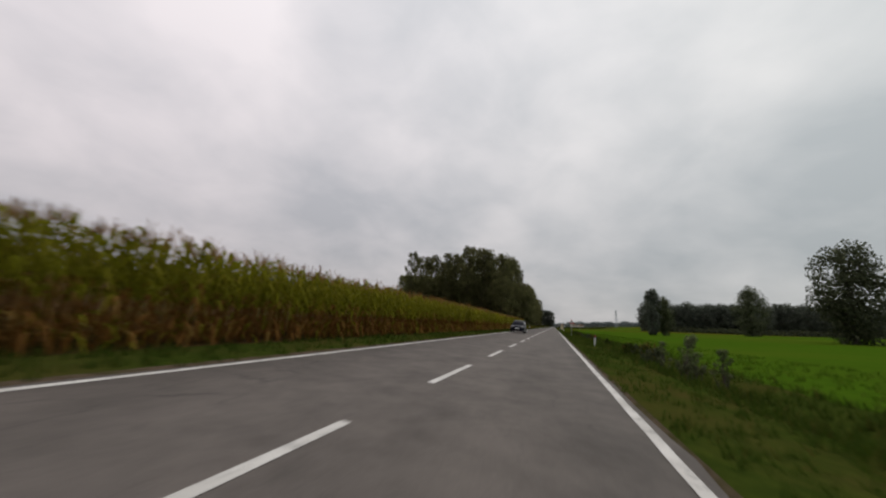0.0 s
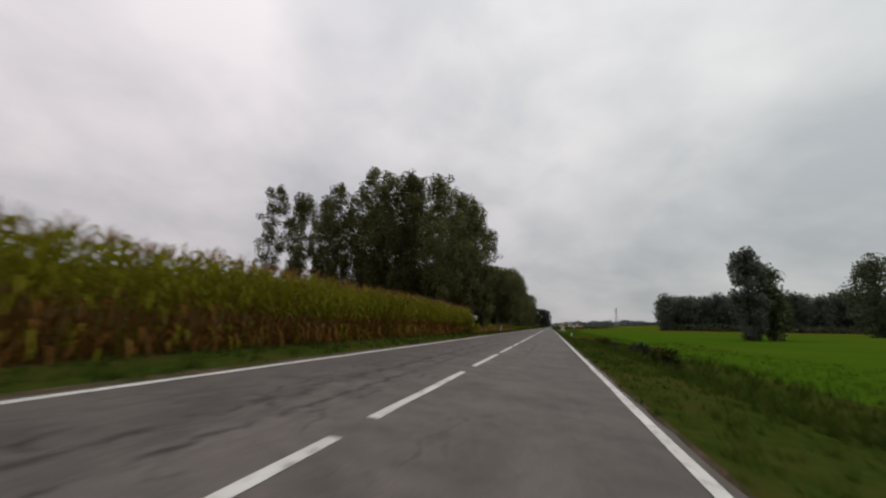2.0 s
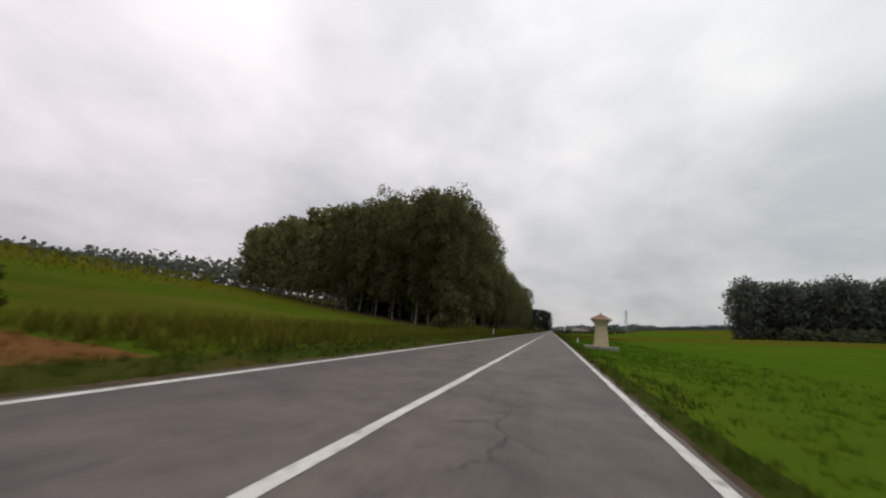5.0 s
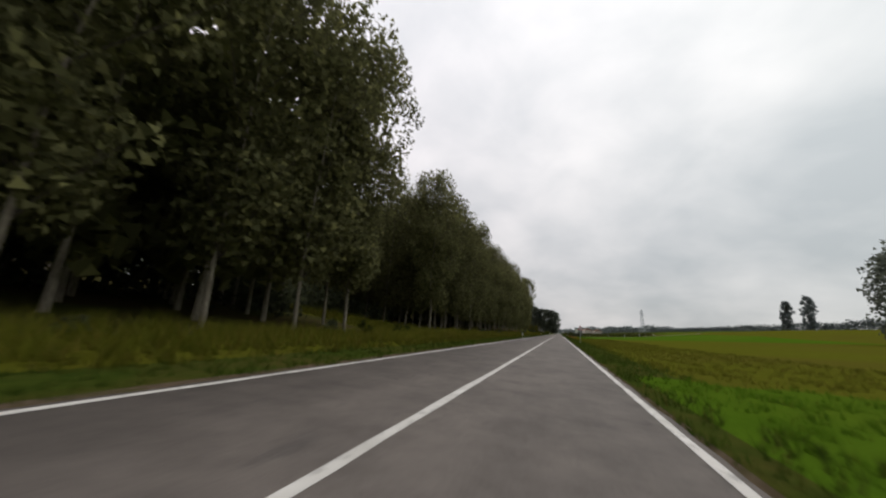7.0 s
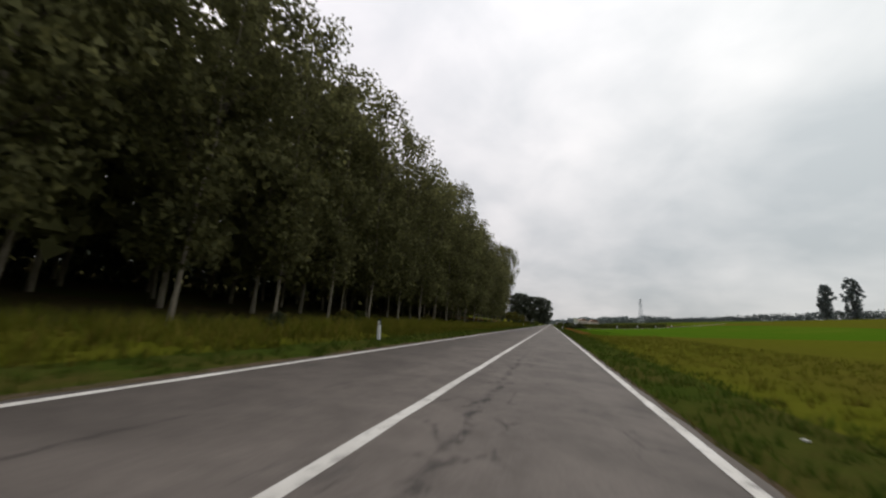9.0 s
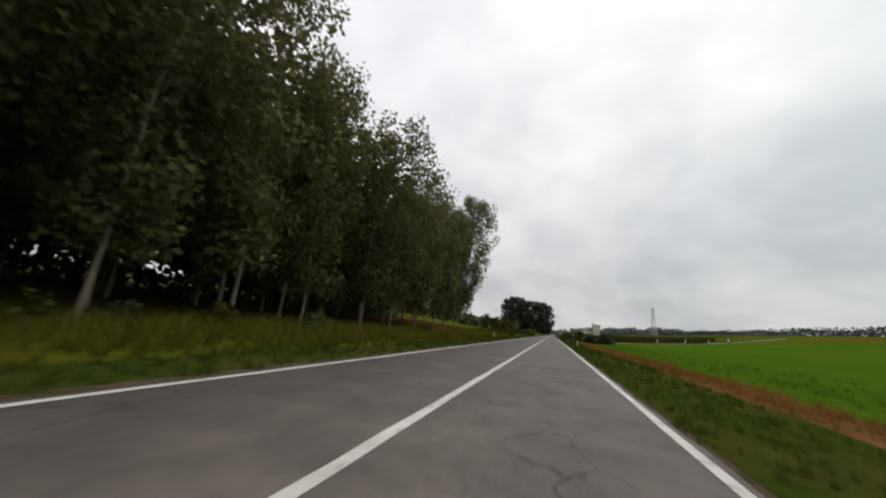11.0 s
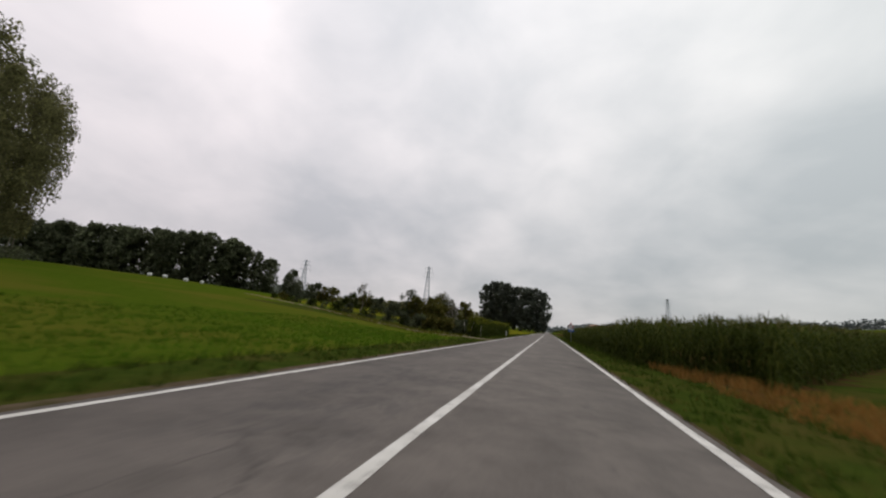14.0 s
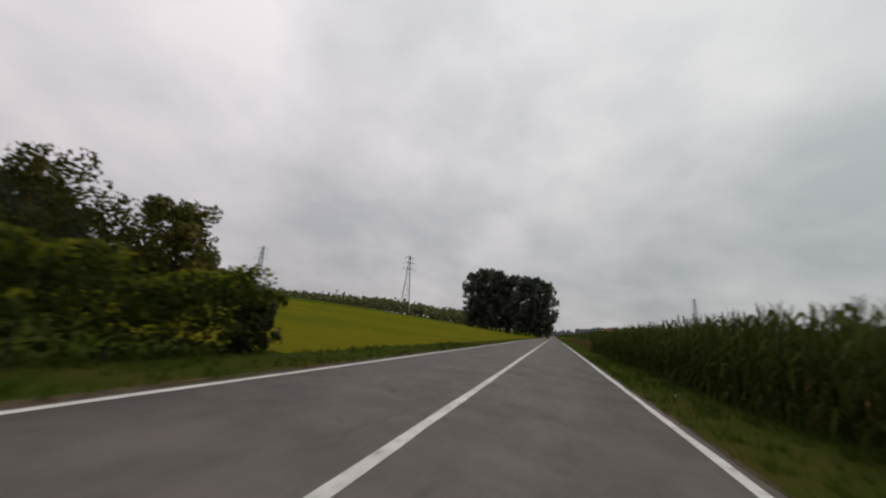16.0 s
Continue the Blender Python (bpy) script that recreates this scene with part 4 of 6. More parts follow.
grass("rice_blades", "bright green young rice", "bright_grass", 14000, (8.0, 14), (318, 398), 0.14, 0.03, 8)
grass("pasture_grass", "olive green pasture grass", "pasture_blade", 40000, (5.4, 16), (216, 318), 0.2, 0.03, 9)
def by_lane(x, y):
    d = np.abs(y - (438.7 + 0.53 * (-5.5 - x))) * 0.88
    return (d < 0.16) | ((d > 0.95) & (d < 2.3))


grass("lane_grass", "tufted grass between and beside the wheel ruts", "tall_grass", 40000, (-32, -6.2), (437, 458), 0.3, 0.03, 14, by_lane)
grass("meadow_grass", "green meadow grass", "bright_grass", 40000, (-22, -5.4), (396, 436), 0.16, 0.03, 10)
corner = lambda x, y: y < np.interp(x, (3.5, 3.6, 4.1, 6.1, 9.0, 12.2), (398.8, 399.5, 401.0, 404.4, 408.0, 411.7)) - 0.1
brink = lambda x, y: corner(x, y) & ~corner(x, y + 2.4) & (x > 5.6)
grass("tall_grass", "tall ragged grass along the side road", "tall_grass", 14000, (5.6, 13.0), (399, 411.5), 0.62, 0.035, 23, brink)
grass("junction_grass", "tufted grass at the junction corner", "grass", 30000, (3.55, 12.5), (392, 411), 0.17, 0.03, 12, corner)


# ---- single trees, shrubs and woods ----
def shrub_meshes(seed, height, radius, n, size, leaf, clumps=26, stems=7):
    """A bush: several stems from the ground and a leafy uneven mound."""
    rng = np.random.default_rng(seed)
    a, u = rng.uniform(0, 6.28, clumps), rng.uniform(0.12, 0.95, clumps)
    r = radius * np.sqrt(rng.uniform(0.02, 1, clumps)) * np.sqrt(np.clip(1.05 - u ** 2, 0.05, 1))
    cc = np.c_[r * np.cos(a), r * np.sin(a), u * height * 0.92]
    pick = rng.integers(0, clumps, n)
    d = rng.normal(size=(n, 3))
    d /= np.maximum(1.0, np.linalg.norm(d, axis=1) / 1.5)[:, None]
    p = cc[pick] + d * radius * 0.17
    p[:, 2] = np.maximum(p[:, 2], 0.03)
    v, f = leaves(rng, p, size)
    f, nv = facing(v, f, (p - cc[pick]) / (radius * 0.16) + 0.6 * np.c_[p[:, :2] / radius, p[:, 2] / height] + 0.6 * rng.normal(size=(n, 3)))
    sv, sf = cones([((rng.normal(0, 0.08), rng.normal(0, 0.08), -0.1), cc[k], 0.02 + 0.012 * height, 0.006) for k in rng.choice(clumps, stems)], 5)
    return mesh_np("stem", sv, sf, "dark_bark", None, True), mesh_np("foliage", v, f, leaf, normals=nv)


def shrub(meshes, x, y, turn, scale, label, group="", name="shrub", category="shrub"):
    ob = new(name)
    ob.matrix_basis = pose(x, y, float(land(x, y)) - 0.02, 0, 0, turn) @ Matrix.Diagonal((scale, scale, scale, 1))
    for nm, me in zip(("stem", "foliage"), meshes):
        c = new(nm, me)
        c.parent = ob
        if nm == "stem":
            c["kind"] = "stuff"
    return tagged(ob, label, category, group)


# lone trees in the rice field
tree("field_tree", tree_meshes(51, 13.8, 0.3, 2.3, 9000, 0.32, "wood_leaf", "dark_bark", 110, 0.3, spread=1.3), at_land(31, 122), 20, 1.0, "dark ragged tree standing alone in a rice field")
tree("field_tree", tree_meshes(52, 11.5, 0.4, 2.4, 6000, 0.32, "weed_leaf", "dark_bark", 90, 0.25, spread=1.6), at_land(35.0, 125.0), 80, 1.0, "paler green round tree beside a dark one")
tree("field_tree", tree_meshes(53, 18.5, 0.3, 5.2, 8000, 0.45, "grey_leaf", "dark_bark", 120, 0.4, spread=1.5), at_land(74, 163), 0, 1.0, "broad airy tree in a rice field")
tree("field_tree", tree_meshes(54, 17.5, 0.6, 5.2, 11000, 0.40, "grey_leaf", "dark_bark", 130, 0.4, spread=1.4), at_land(52, 80), 0, 1.0, "large grey-green willow at the field edge")
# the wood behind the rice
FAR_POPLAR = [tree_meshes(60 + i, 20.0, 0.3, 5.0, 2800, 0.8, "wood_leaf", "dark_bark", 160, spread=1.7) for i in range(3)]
wrng = np.random.default_rng(8)
for k in range(24):
    for j in range(2):
        x, y = 68 + 6.0 * k + wrng.normal(0, 0.8), 292 + 7 * j + 0.15 * k + wrng.normal(0, 1)
        tree("poplar", FAR_POPLAR[wrng.integers(3)], at_land(x, y), wrng.uniform(0, 360), wrng.uniform(0.94, 1.06), "dark poplar in a wood behind the field", "wood behind the rice field")
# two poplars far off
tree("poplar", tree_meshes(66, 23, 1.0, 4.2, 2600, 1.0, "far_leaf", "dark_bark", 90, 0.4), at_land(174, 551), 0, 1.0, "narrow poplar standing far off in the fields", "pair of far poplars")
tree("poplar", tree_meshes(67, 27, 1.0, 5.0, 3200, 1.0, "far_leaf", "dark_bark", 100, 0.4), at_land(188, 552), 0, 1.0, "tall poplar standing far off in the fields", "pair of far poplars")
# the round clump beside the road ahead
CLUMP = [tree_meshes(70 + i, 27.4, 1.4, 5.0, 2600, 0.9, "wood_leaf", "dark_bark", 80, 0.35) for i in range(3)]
for k in range(9):
    for j in range(2):
        x, y = -38 + 4.6 * k + wrng.normal(0, 0.4), 630 + 8 * j + wrng.normal(0, 0.8)
        s_ = (0.97, 1.06, 1.07, 1.05, 1.0, 1.0, 1.0, 0.98, 0.92)[k]
        tree("poplar", CLUMP[wrng.integers(3)], at_land(x, y), wrng.uniform(0, 360), s_, "tall dark tree in a round clump", "clump of trees beside the road")
# the wood beyond the meadow
CONE = [tree_meshes(80 + i, 18.5, 0.4, 4.6, 2500, 0.85, "grey_leaf", "dark_bark", 110, 0.3, 0.3) for i in range(3)]
for k in range(34):
    t_ = k / 33
    x, y = -88 - 112 * t_ + wrng.normal(0, 1.0), 512 - 32 * t_ + wrng.normal(0, 3)
    tree("poplar", CONE[wrng.integers(3)], at_land(x, y), wrng.uniform(0, 360), ((0.36, 0.46, 0.55, 0.64, 0.72, 0.80, 0.86, 0.91)[k] if k < 8 else 0.95 + 0.12 * t_) * wrng.uniform(0.93, 1.07),
         "dark cone-shaped poplar beyond the meadow", "wood beyond the meadow")
# beside the grove
tree("broad_tree", tree_meshes(90, 8.2, 0.7, 3.3, 12000, 0.22, "poplar_leaf", "dark_bark", 90, 0.14), at_land(-14.0, 139.8), 0, 1.0, "small broad dark green tree on rusty grass")
shrub(shrub_meshes(91, 4.8, 2.6, 2200, 0.34, "poplar_leaf", 40), -9.0, 184, 0, 1.0, "large round bush at the corner of the wood", name="round_bush", category="bush")

for x, y, h_, sd in ((-16.8, 146.0, 2.6, 0), (-18.6, 143.0, 3.0, 1), (-20.6, 140.5, 3.2, 2), (-23.2, 137.5, 3.4, 3), (-26.5, 133.0, 3.4, 4), (-15.6, 149.5, 2.0, 5)):
    shrub(shrub_meshes(94 + sd, h_, 1.9, 1500, 0.22, "shrub_leaf" if sd % 2 else "hedge_leaf", 30), x, y, 50 * sd, 1.0, "leafy green bush behind the grove", "bushes behind the grove", "bush", "bush")

# maize behind the grove and a strip of undergrowth
def edge_rows(x0, y0, x1, y1, count, step, inward):
    """Rows of plants along a slanting field edge, one behind the other."""
    n = int(math.hypot(x1 - x0, y1 - y0) / step)
    t = np.linspace(0, 1, n)
    return np.concatenate([np.c_[x0 + (x1 - x0) * t + inward[0] * 0.75 * k, y0 + (y1 - y0) * t + inward[1] * 0.75 * k] for k in range(count)])


band = np.concatenate([edge_rows(-26, 121.5, -14.6, 137, 4, 0.25, (-0.75, 0.66)), edge_rows(-14.6, 137, -13.6, 150, 4, 0.25, (-0.98, 0.1)), edge_rows(-48, 112, -26, 121.5, 4, 0.35, (-0.4, 0.92))])
band = band + crng.normal(0, 0.07, band.shape)
corn_field("maize_strip", "edge of a green maize field behind the poplars", band, 2.15, ["corn_green", "corn_dark", "corn_tassel_green"], 11)
inner = rows_of(crng, np.arange(-19, -70, -1.3), 124, 163, 1.1, 0.2)
inner = inner[inner[:, 1] > np.interp(inner[:, 0], (-48, -26, -19), (117, 127, 136))]
corn_field("maize_field", "field of green maize tops behind the poplars", inner, 2.1, ["corn_green", "corn_dark", "corn_tassel_green"], 12, False)

# weeds and low bushes in the ditch
WEED = [shrub_meshes(100 + i, 0.9, 0.55, 420, 0.12, k, 18, 5) for i, k in enumerate(("shrub_leaf", "dark_leaf", "hedge_leaf"))]
TALL_WEED = [shrub_meshes(110 + i, 1.7, 0.34, 800, 0.065, "weed_leaf", 26, 9) for i in range(2)]
for x, y, s_, tall in ((6.1, 21.5, 0.8, 0), (6.3, 17.6, 0.9, 0), (6.2, 13.0, 1.0, 1), (6.6, 14.0, 0.95, 1), (6.9, 12.6, 0.8, 1), (6.0, 14.9, 0.7, 1), (6.9, 24.3, 1.0, 0), (7.3, 22.6, 1.2, 0), (6.9, 45.5, 0.8, 0),
                       (6.9, 54.5, 1.0, 0), (7.3, 55.5, 0.9, 0), (7.0, 50.2, 1.0, 0), (6.2, 73.0, 0.9, 0), (6.5, 75.0, 0.9, 0), (6.4, 89.5, 1.0, 0), (6.6, 91.0, 0.9, 0), (6.7, 88.0, 0.8, 0),
                       (7.4, 83.4, 1.0, 0), (7.2, 80.0, 1.0, 0), (7.4, 78.6, 0.9, 0), (6.8, 64.0, 0.8, 0), (7.2, 38.0, 0.9, 0), (7.0, 99.0, 0.7, 0), (7.5, 30.0, 0.8, 0)):
    shrub((TALL_WEED if tall else WEED)[wrng.integers(2 if tall else 3)], x, y, wrng.uniform(0, 360), s_, "tall grey-green weeds in the ditch" if tall else "low bushy weeds in the ditch", "ditch weeds")
for k in range(34):
    y = wrng.uniform(190, 398)
    shrub(WEED[wrng.integers(3)], wrng.uniform(-12.5, -9.0), y, wrng.uniform(0, 360), wrng.uniform(0.7, 1.4), "low undergrowth at the edge of the wood", "undergrowth below the poplars")
for k in range(7):
    x, y = wrng.uniform(-12.5, -7.0), wrng.uniform(392, 402)
    shrub(WEED[wrng.integers(3)], x, y, wrng.uniform(0, 360), wrng.uniform(0.7, 1.1), "overgrown weeds at the meadow corner", "meadow corner weeds")

END_WEED = shrub_meshes(117, 1.9, 1.15, 2600, 0.12, "corn_green", 40, 8)
for x, y, s_ in ((-5.9, 92.6, 2.1), (-6.8, 93.6, 2.3), (-8.0, 93.2, 2.4), (-9.4, 93.8, 2.2), (-5.8, 90.5, 1.7), (-11.0, 93.5, 2.3), (-6.2, 88.5, 1.5)):
    shrub(END_WEED, x, y, wrng.uniform(0, 360), s_ / 2.1, "bushy green weeds at the end of the maize", "weeds beside the maize")

# the dark thicket round the board
THICKET = shrub_meshes(120, 2.3, 2.1, 5200, 0.14, "dark_leaf", 60, 9)
for x, y, s_ in ((9.4, 396.6, 0.85), (11.5, 398.6, 1.05), (12.7, 399.9, 0.7), (10.6, 399.4, 0.9)):
    shrub(THICKET, x, y, wrng.uniform(0, 360), s_, "dense dark bramble thicket below a board", "thicket", "bramble_bush", "bush")
shrub(WEED[2], 8.6, 396.2, 0, 1.5, "pale green weeds before a thicket", "thicket")
vrng = np.random.default_rng(121)
ball = vrng.normal(size=(1500, 3)) * (0.24, 0.24, 0.20) + (0, 0, 2.02)
column = np.c_[vrng.normal(0, 0.09, (500, 2)), vrng.uniform(0.4, 1.8, 500)]
skirt = np.c_[vrng.normal(0, 0.30, (900, 2)), np.abs(vrng.normal(0, 0.45, 900))]
iv, if_ = leaves(vrng, np.concatenate([ball, column, skirt]), 0.10)
sv, sf = cones([((0.02 * k, 0.03, -0.1), (0.05 * (k - 1), 0.05, 2.1), 0.02, 0.01) for k in range(3)], 5)
shrub((mesh_np("stem", sv, sf, "dark_bark", None, True), mesh_np("foliage", iv, if_, "hedge_leaf")), 7.65, 402.86, 0, 1.0, "ivy climbing a post to just below a notice", name="ivy_bush", category="bush")
shrub(WEED[1], 8.6, 412.5, 0, 1.5, "dark bush at the mouth of the track")
shrub(WEED[2], 8.0, 402.0, 0, 1.2, "pale green weeds beside the track")
for x, y, s_ in ((9.6, 411.6, 1.3), (10.8, 412.6, 1.2), (8.0, 411.2, 1.0), (12.2, 413.4, 1.1), (7.0, 410.6, 0.8), (8.6, 400.6, 1.0), (10.4, 401.8, 1.2), (12.4, 403.4, 1.1)):
    shrub(WEED[wrng.integers(3)], x, y, wrng.uniform(0, 360), s_, "green weeds at the corner of the junction", "junction weeds")

# vine hedge, garden trees and bushes on the left
def hedge(name, label, y0, y1, x, depth, height, leaf, n, seed):
    rng = np.random.default_rng(seed)
    y = rng.uniform(y0, y1, n)
    top = height * (1 + 0.12 * np.sin(y * 1.9) + 0.08 * np.sin(y * 4.3 + 1))
    z = top * rng.uniform(0.0, 1.0, n) ** 0.75
    xx = x + rng.normal(0, depth / 2.6, n)
    at = np.c_[xx, y, z + land(xx, y)]
    v, f = leaves(rng, at, 0.135)
    f, nv = facing(v, f, np.c_[(xx - x) / depth, np.cos(y * 3.1), 0.5 + z / height] + 0.7 * rng.normal(size=(n, 3)))
    ob = empty(name, (0, 0, 0))
    c = new("foliage", mesh_np("foliage", v, f, leaf))
    c.parent = ob
    # top shoots take a brighter leaf, with sunlight painted into its colour
    m_ = n // 7
    y = rng.uniform(y0, y1, m_)
    top = height * (1 + 0.12 * np.sin(y * 1.9) + 0.08 * np.sin(y * 4.3 + 1))
    xx = x + rng.normal(0, depth / 2.6, m_)
    v, f = leaves(rng, np.c_[xx, y, top * (1.03 - 0.22 * rng.random(m_) ** 2) + land(xx, y)], 0.13)
    c = new("shoot", mesh_np("shoot", v, f, "vine_leaf"))
    c.parent = ob
    c["kind"] = "stuff"
    c["label"] = "yellow-green top shoots, coloured brighter as if sunlit"
    st = []
    for k in range(int((y1 - y0) / 1.2)):
        yy = y0 + 0.6 + 1.2 * k
        st.append(((x, yy, -0.1), (x + rng.normal(0, 0.1), yy + rng.normal(0, 0.2), height * 0.9), 0.035, 0.02))
    sv, sf = cones(st, 5)
    c = new("stem", mesh_np("stem", sv, sf, "dark_bark"))
    c.parent = ob
    c["kind"] = "stuff"
    return tagged(ob, label, "hedge")


hedge("vine_hedge", "overgrown green vine hedge along the road", 441.2, 471.6, -6.0, 0.9, 1.75, "hedge_leaf", 23000, 130)
shrub(shrub_meshes(131, 1.5, 0.6, 900, 0.15, "dark_leaf", 26), -6.0, 471.3, 0, 1.0, "dark rounded bush at the end of a hedge", name="round_bush", category="bush")
for x, y, h, r, leaf, sd in ((-22.5, 467, 4.8, 1.8, "shrub_leaf", 140), (-19, 472.5, 6.4, 2.9, "shrub_leaf", 141), (-14.6, 474.5, 5.5, 1.9, "shrub_leaf", 142), (-17.0, 460, 4.8, 2.4, "shrub_leaf", 143),
                             (-23, 480, 6.0, 2.6, "shrub_leaf", 144), (-13.5, 455, 3.6, 1.8, "shrub_leaf", 145), (-27, 474, 6.4, 2.8, "dark_leaf", 146), (-16.5, 466, 4.6, 2.2, "dark_leaf", 147)):
    tree("garden_tree", tree_meshes(sd, h, 0.5, r, 4200, 0.2, leaf, "dark_bark", 34, 0.1), at_land(x, y), sd * 40, 1.0, "small bushy tree behind the vine hedge", "garden trees")
tree("airy_tree", tree_meshes(148, 5.6, 1.4, 1.5, 800, 0.17, "shrub_leaf", "bark", 26, 0.09), at_land(-31, 461.7), 30, 1.0, "airy tree with sparse rusty leaves behind the gardens")
tree("silver_tree", tree_meshes(149, 4.5, 1.2, 0.95, 900, 0.12, "silver_leaf", "bark", 26, 0.06), at_land(-11.0, 451.2), 0, 1.0, "thin pale silvery tree rising behind the vine hedge")
BUSHES = [shrub_meshes(150 + i, 3.2, 2.0, 900, 0.36, k, 30) for i, k in enumerate(("shrub_leaf", "dark_leaf", "hedge_leaf"))]
for k in range(14):
    t_ = k / 13
    x, y = -17 - 46 * t_ + wrng.normal(0, 0.8), 449.5 + 24.5 * t_ + wrng.normal(0, 0.5)
    shrub(BUSHES[wrng.integers(3)], x, y, wrng.uniform(0, 360), wrng.uniform(0.35, 0.6), "low bush on the far side of a farm track", "bushes along the track", "bush", "bush")
for x, y, s_ in ((-42, 498, 1.35), (-36.5, 504, 0.7), (-48, 500, 1.5), (-31, 492, 1.0), (-38.5, 500, 1.0), (-55, 505, 1.6), (-62, 508, 1.7), (-70, 506, 1.9), (-78, 508, 2.1), (-33, 480, 1.0)):
    shrub(BUSHES[wrng.integers(3)], x, y, wrng.uniform(0, 360), s_, "dark bush in the garden strip", "bushes beyond the meadow", "bush", "bush")
for x, y, s_ in ((-7.6, 443.0, 0.56), (-9.6, 444.2, 0.6), (-11.8, 445.6, 0.62), (-14.2, 447.0, 0.6), (-17.0, 448.8, 0.6), (-14, 448, 0.55), (-11, 451, 0.5), (-9, 446.5, 0.55), (-8.5, 456, 0.5), (-12.5, 463, 0.55), (-9.5, 467, 0.5)):
    shrub(BUSHES[wrng.integers(3)], x, y, wrng.uniform(0, 360), s_, "leafy bush behind the vine hedge", "bushes behind the hedge", "bush", "bush")

# far belts of trees along the horizon
def belt(name, label, x0, x1, y0, y1, h, n, size, seed, leaf="far_leaf"):
    rng = np.random.default_rng(seed)
    t = rng.uniform(0, 1, n)
    top = h * (0.68 + 0.14 * np.sin(t * 37 + seed) * np.sin(t * 91) + 0.09 * np.sin(t * 230 + 2))
    x, y = x0 + (x1 - x0) * t, y0 + (y1 - y0) * t + rng.normal(0, 12, n)
    z = top * rng.uniform(0, 1, n) ** 0.7 + land(x, y)
    v, f = leaves(rng, np.c_[x, y, z], size, 0.8)
    return tagged(new(name, mesh_np(name, v, f, leaf)), label, "woods", kind="stuff")


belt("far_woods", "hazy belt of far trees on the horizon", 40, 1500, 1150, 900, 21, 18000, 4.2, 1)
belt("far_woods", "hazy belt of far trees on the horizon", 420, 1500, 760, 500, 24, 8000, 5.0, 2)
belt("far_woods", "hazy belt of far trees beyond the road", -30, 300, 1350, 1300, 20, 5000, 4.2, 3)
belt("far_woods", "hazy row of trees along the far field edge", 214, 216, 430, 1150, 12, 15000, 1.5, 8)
belt("far_woods", "dark belt of trees behind the yellow field", -260, -45, 690, 720, 12, 6500, 2.6, 4, "poplar_leaf")
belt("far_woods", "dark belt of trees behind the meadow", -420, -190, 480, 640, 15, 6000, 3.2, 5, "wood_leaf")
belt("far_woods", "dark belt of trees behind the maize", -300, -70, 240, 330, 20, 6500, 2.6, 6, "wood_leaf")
belt("far_hedge", "dark hedge before the wood", 66, 240, 284, 290, 5.0, 3600, 1.2, 7, "dark_leaf")


# ---- road furniture ----
def delineator(x, y, red, lean=0.0):
    ob = empty("delineator_post", (x, y, float(land(x, y)) - 0.02), 0)
    ob.matrix_basis = ob.matrix_basis @ pose(0, 0, 0, 0, lean, 0)
    part("body", prism([(-0.06, 0), (0.06, 0), (0.06, 0.62), (-0.06, 0.62)], 0.09, None, 0.012), "white_plastic", ob)
    part("band", prism([(-0.061, 0.62), (0.061, 0.62), (0.061, 0.86), (-0.061, 0.80)], 0.092, None, 0.01), "black_plastic", ob, "black top band")
    part("reflector", prism([(-0.045, 0.64), (0.045, 0.64), (0.045, 0.79), (-0.045, 0.79)], 0.10, None, 0.004), "black_plastic" if red is None else "red_reflector" if red else "white_reflector", ob, "blackened reflector" if red is None else "red reflector" if red else "pale reflector")
    return tagged(ob, "white plastic delineator post with black top on the verge", "delineator post", "delineator posts")


# pale stakes at the corner of the hedge
for x, y, h_, lean in ((-6.3, 441.6, 1.7, 12), (-7.0, 442.6, 1.5, -8), (-5.6, 443.9, 1.3, 4)):
    ob = empty("garden_stake", (x, y, float(land(x, y)) - 0.05), 30)
    ob.matrix_basis = ob.matrix_basis @ pose(0, 0, 0, 0, lean, 0)
    part("shaft", tube(0.035, 0.022, h_, (0, 0, 0), 8), "silver_wood", ob, "", True)
    part("tie", tube(0.04, 0.04, 0.05, (0, 0, h_ * 0.7), 8), "dark_bark", ob, "dark tie")
    tagged(ob, "pale leaning wooden stake at the end of a hedge", "stake", "hedge stakes")

for x, y, red, lean in ((5.15, 29.5, True, 2), (4.8, 111.0, None, 16), (4.95, 369.5, True, 1), (-5.0, 110, False, 2), (-5.0, 274, False, -4), (-6.2, 368.7, False, 2), (-4.6, 459.8, False, -3), (-5.2, 190, False, 0), (4.9, 190, True, 2)):
    delineator(x, y, red, lean)


def triangle(half, z0, z1, depth, y):
    return prism([(-half, z0), (half, z0), (0, z1)], depth, Matrix.Translation((0, y, 0)), 0.004)


def ring_triangle(half, z0, z1, border, depth, y):
    """A triangular border: outer and inner outline joined."""
    bm = bmesh.new()
    h = z1 - z0
    inner = [(-half + border * 1.75, z0 + border), (half - border * 1.75, z0 + border), (0, z1 - border * 2.05)]
    outer = [(-half, z0), (half, z0), (0, z1)]
    rings = []
    for yy in (y - depth / 2, y + depth / 2):
        rings.append(([bm.verts.new((a, yy, b)) for a, b in outer], [bm.verts.new((a, yy, b)) for a, b in inner]))
    (o1, i1), (o2, i2) = rings
    for k in range(3):
        j = (k + 1) % 3
        bm.faces.new((o1[k], o1[j], i1[j], i1[k]))
        bm.faces.new((o2[j], o2[k], i2[k], i2[j]))
        bm.faces.new((o1[j], o1[k], o2[k], o2[j]))
        bm.faces.new((i1[k], i1[j], i2[j], i2[k]))
    bmesh.ops.recalc_face_normals(bm, faces=bm.faces)
    return bm


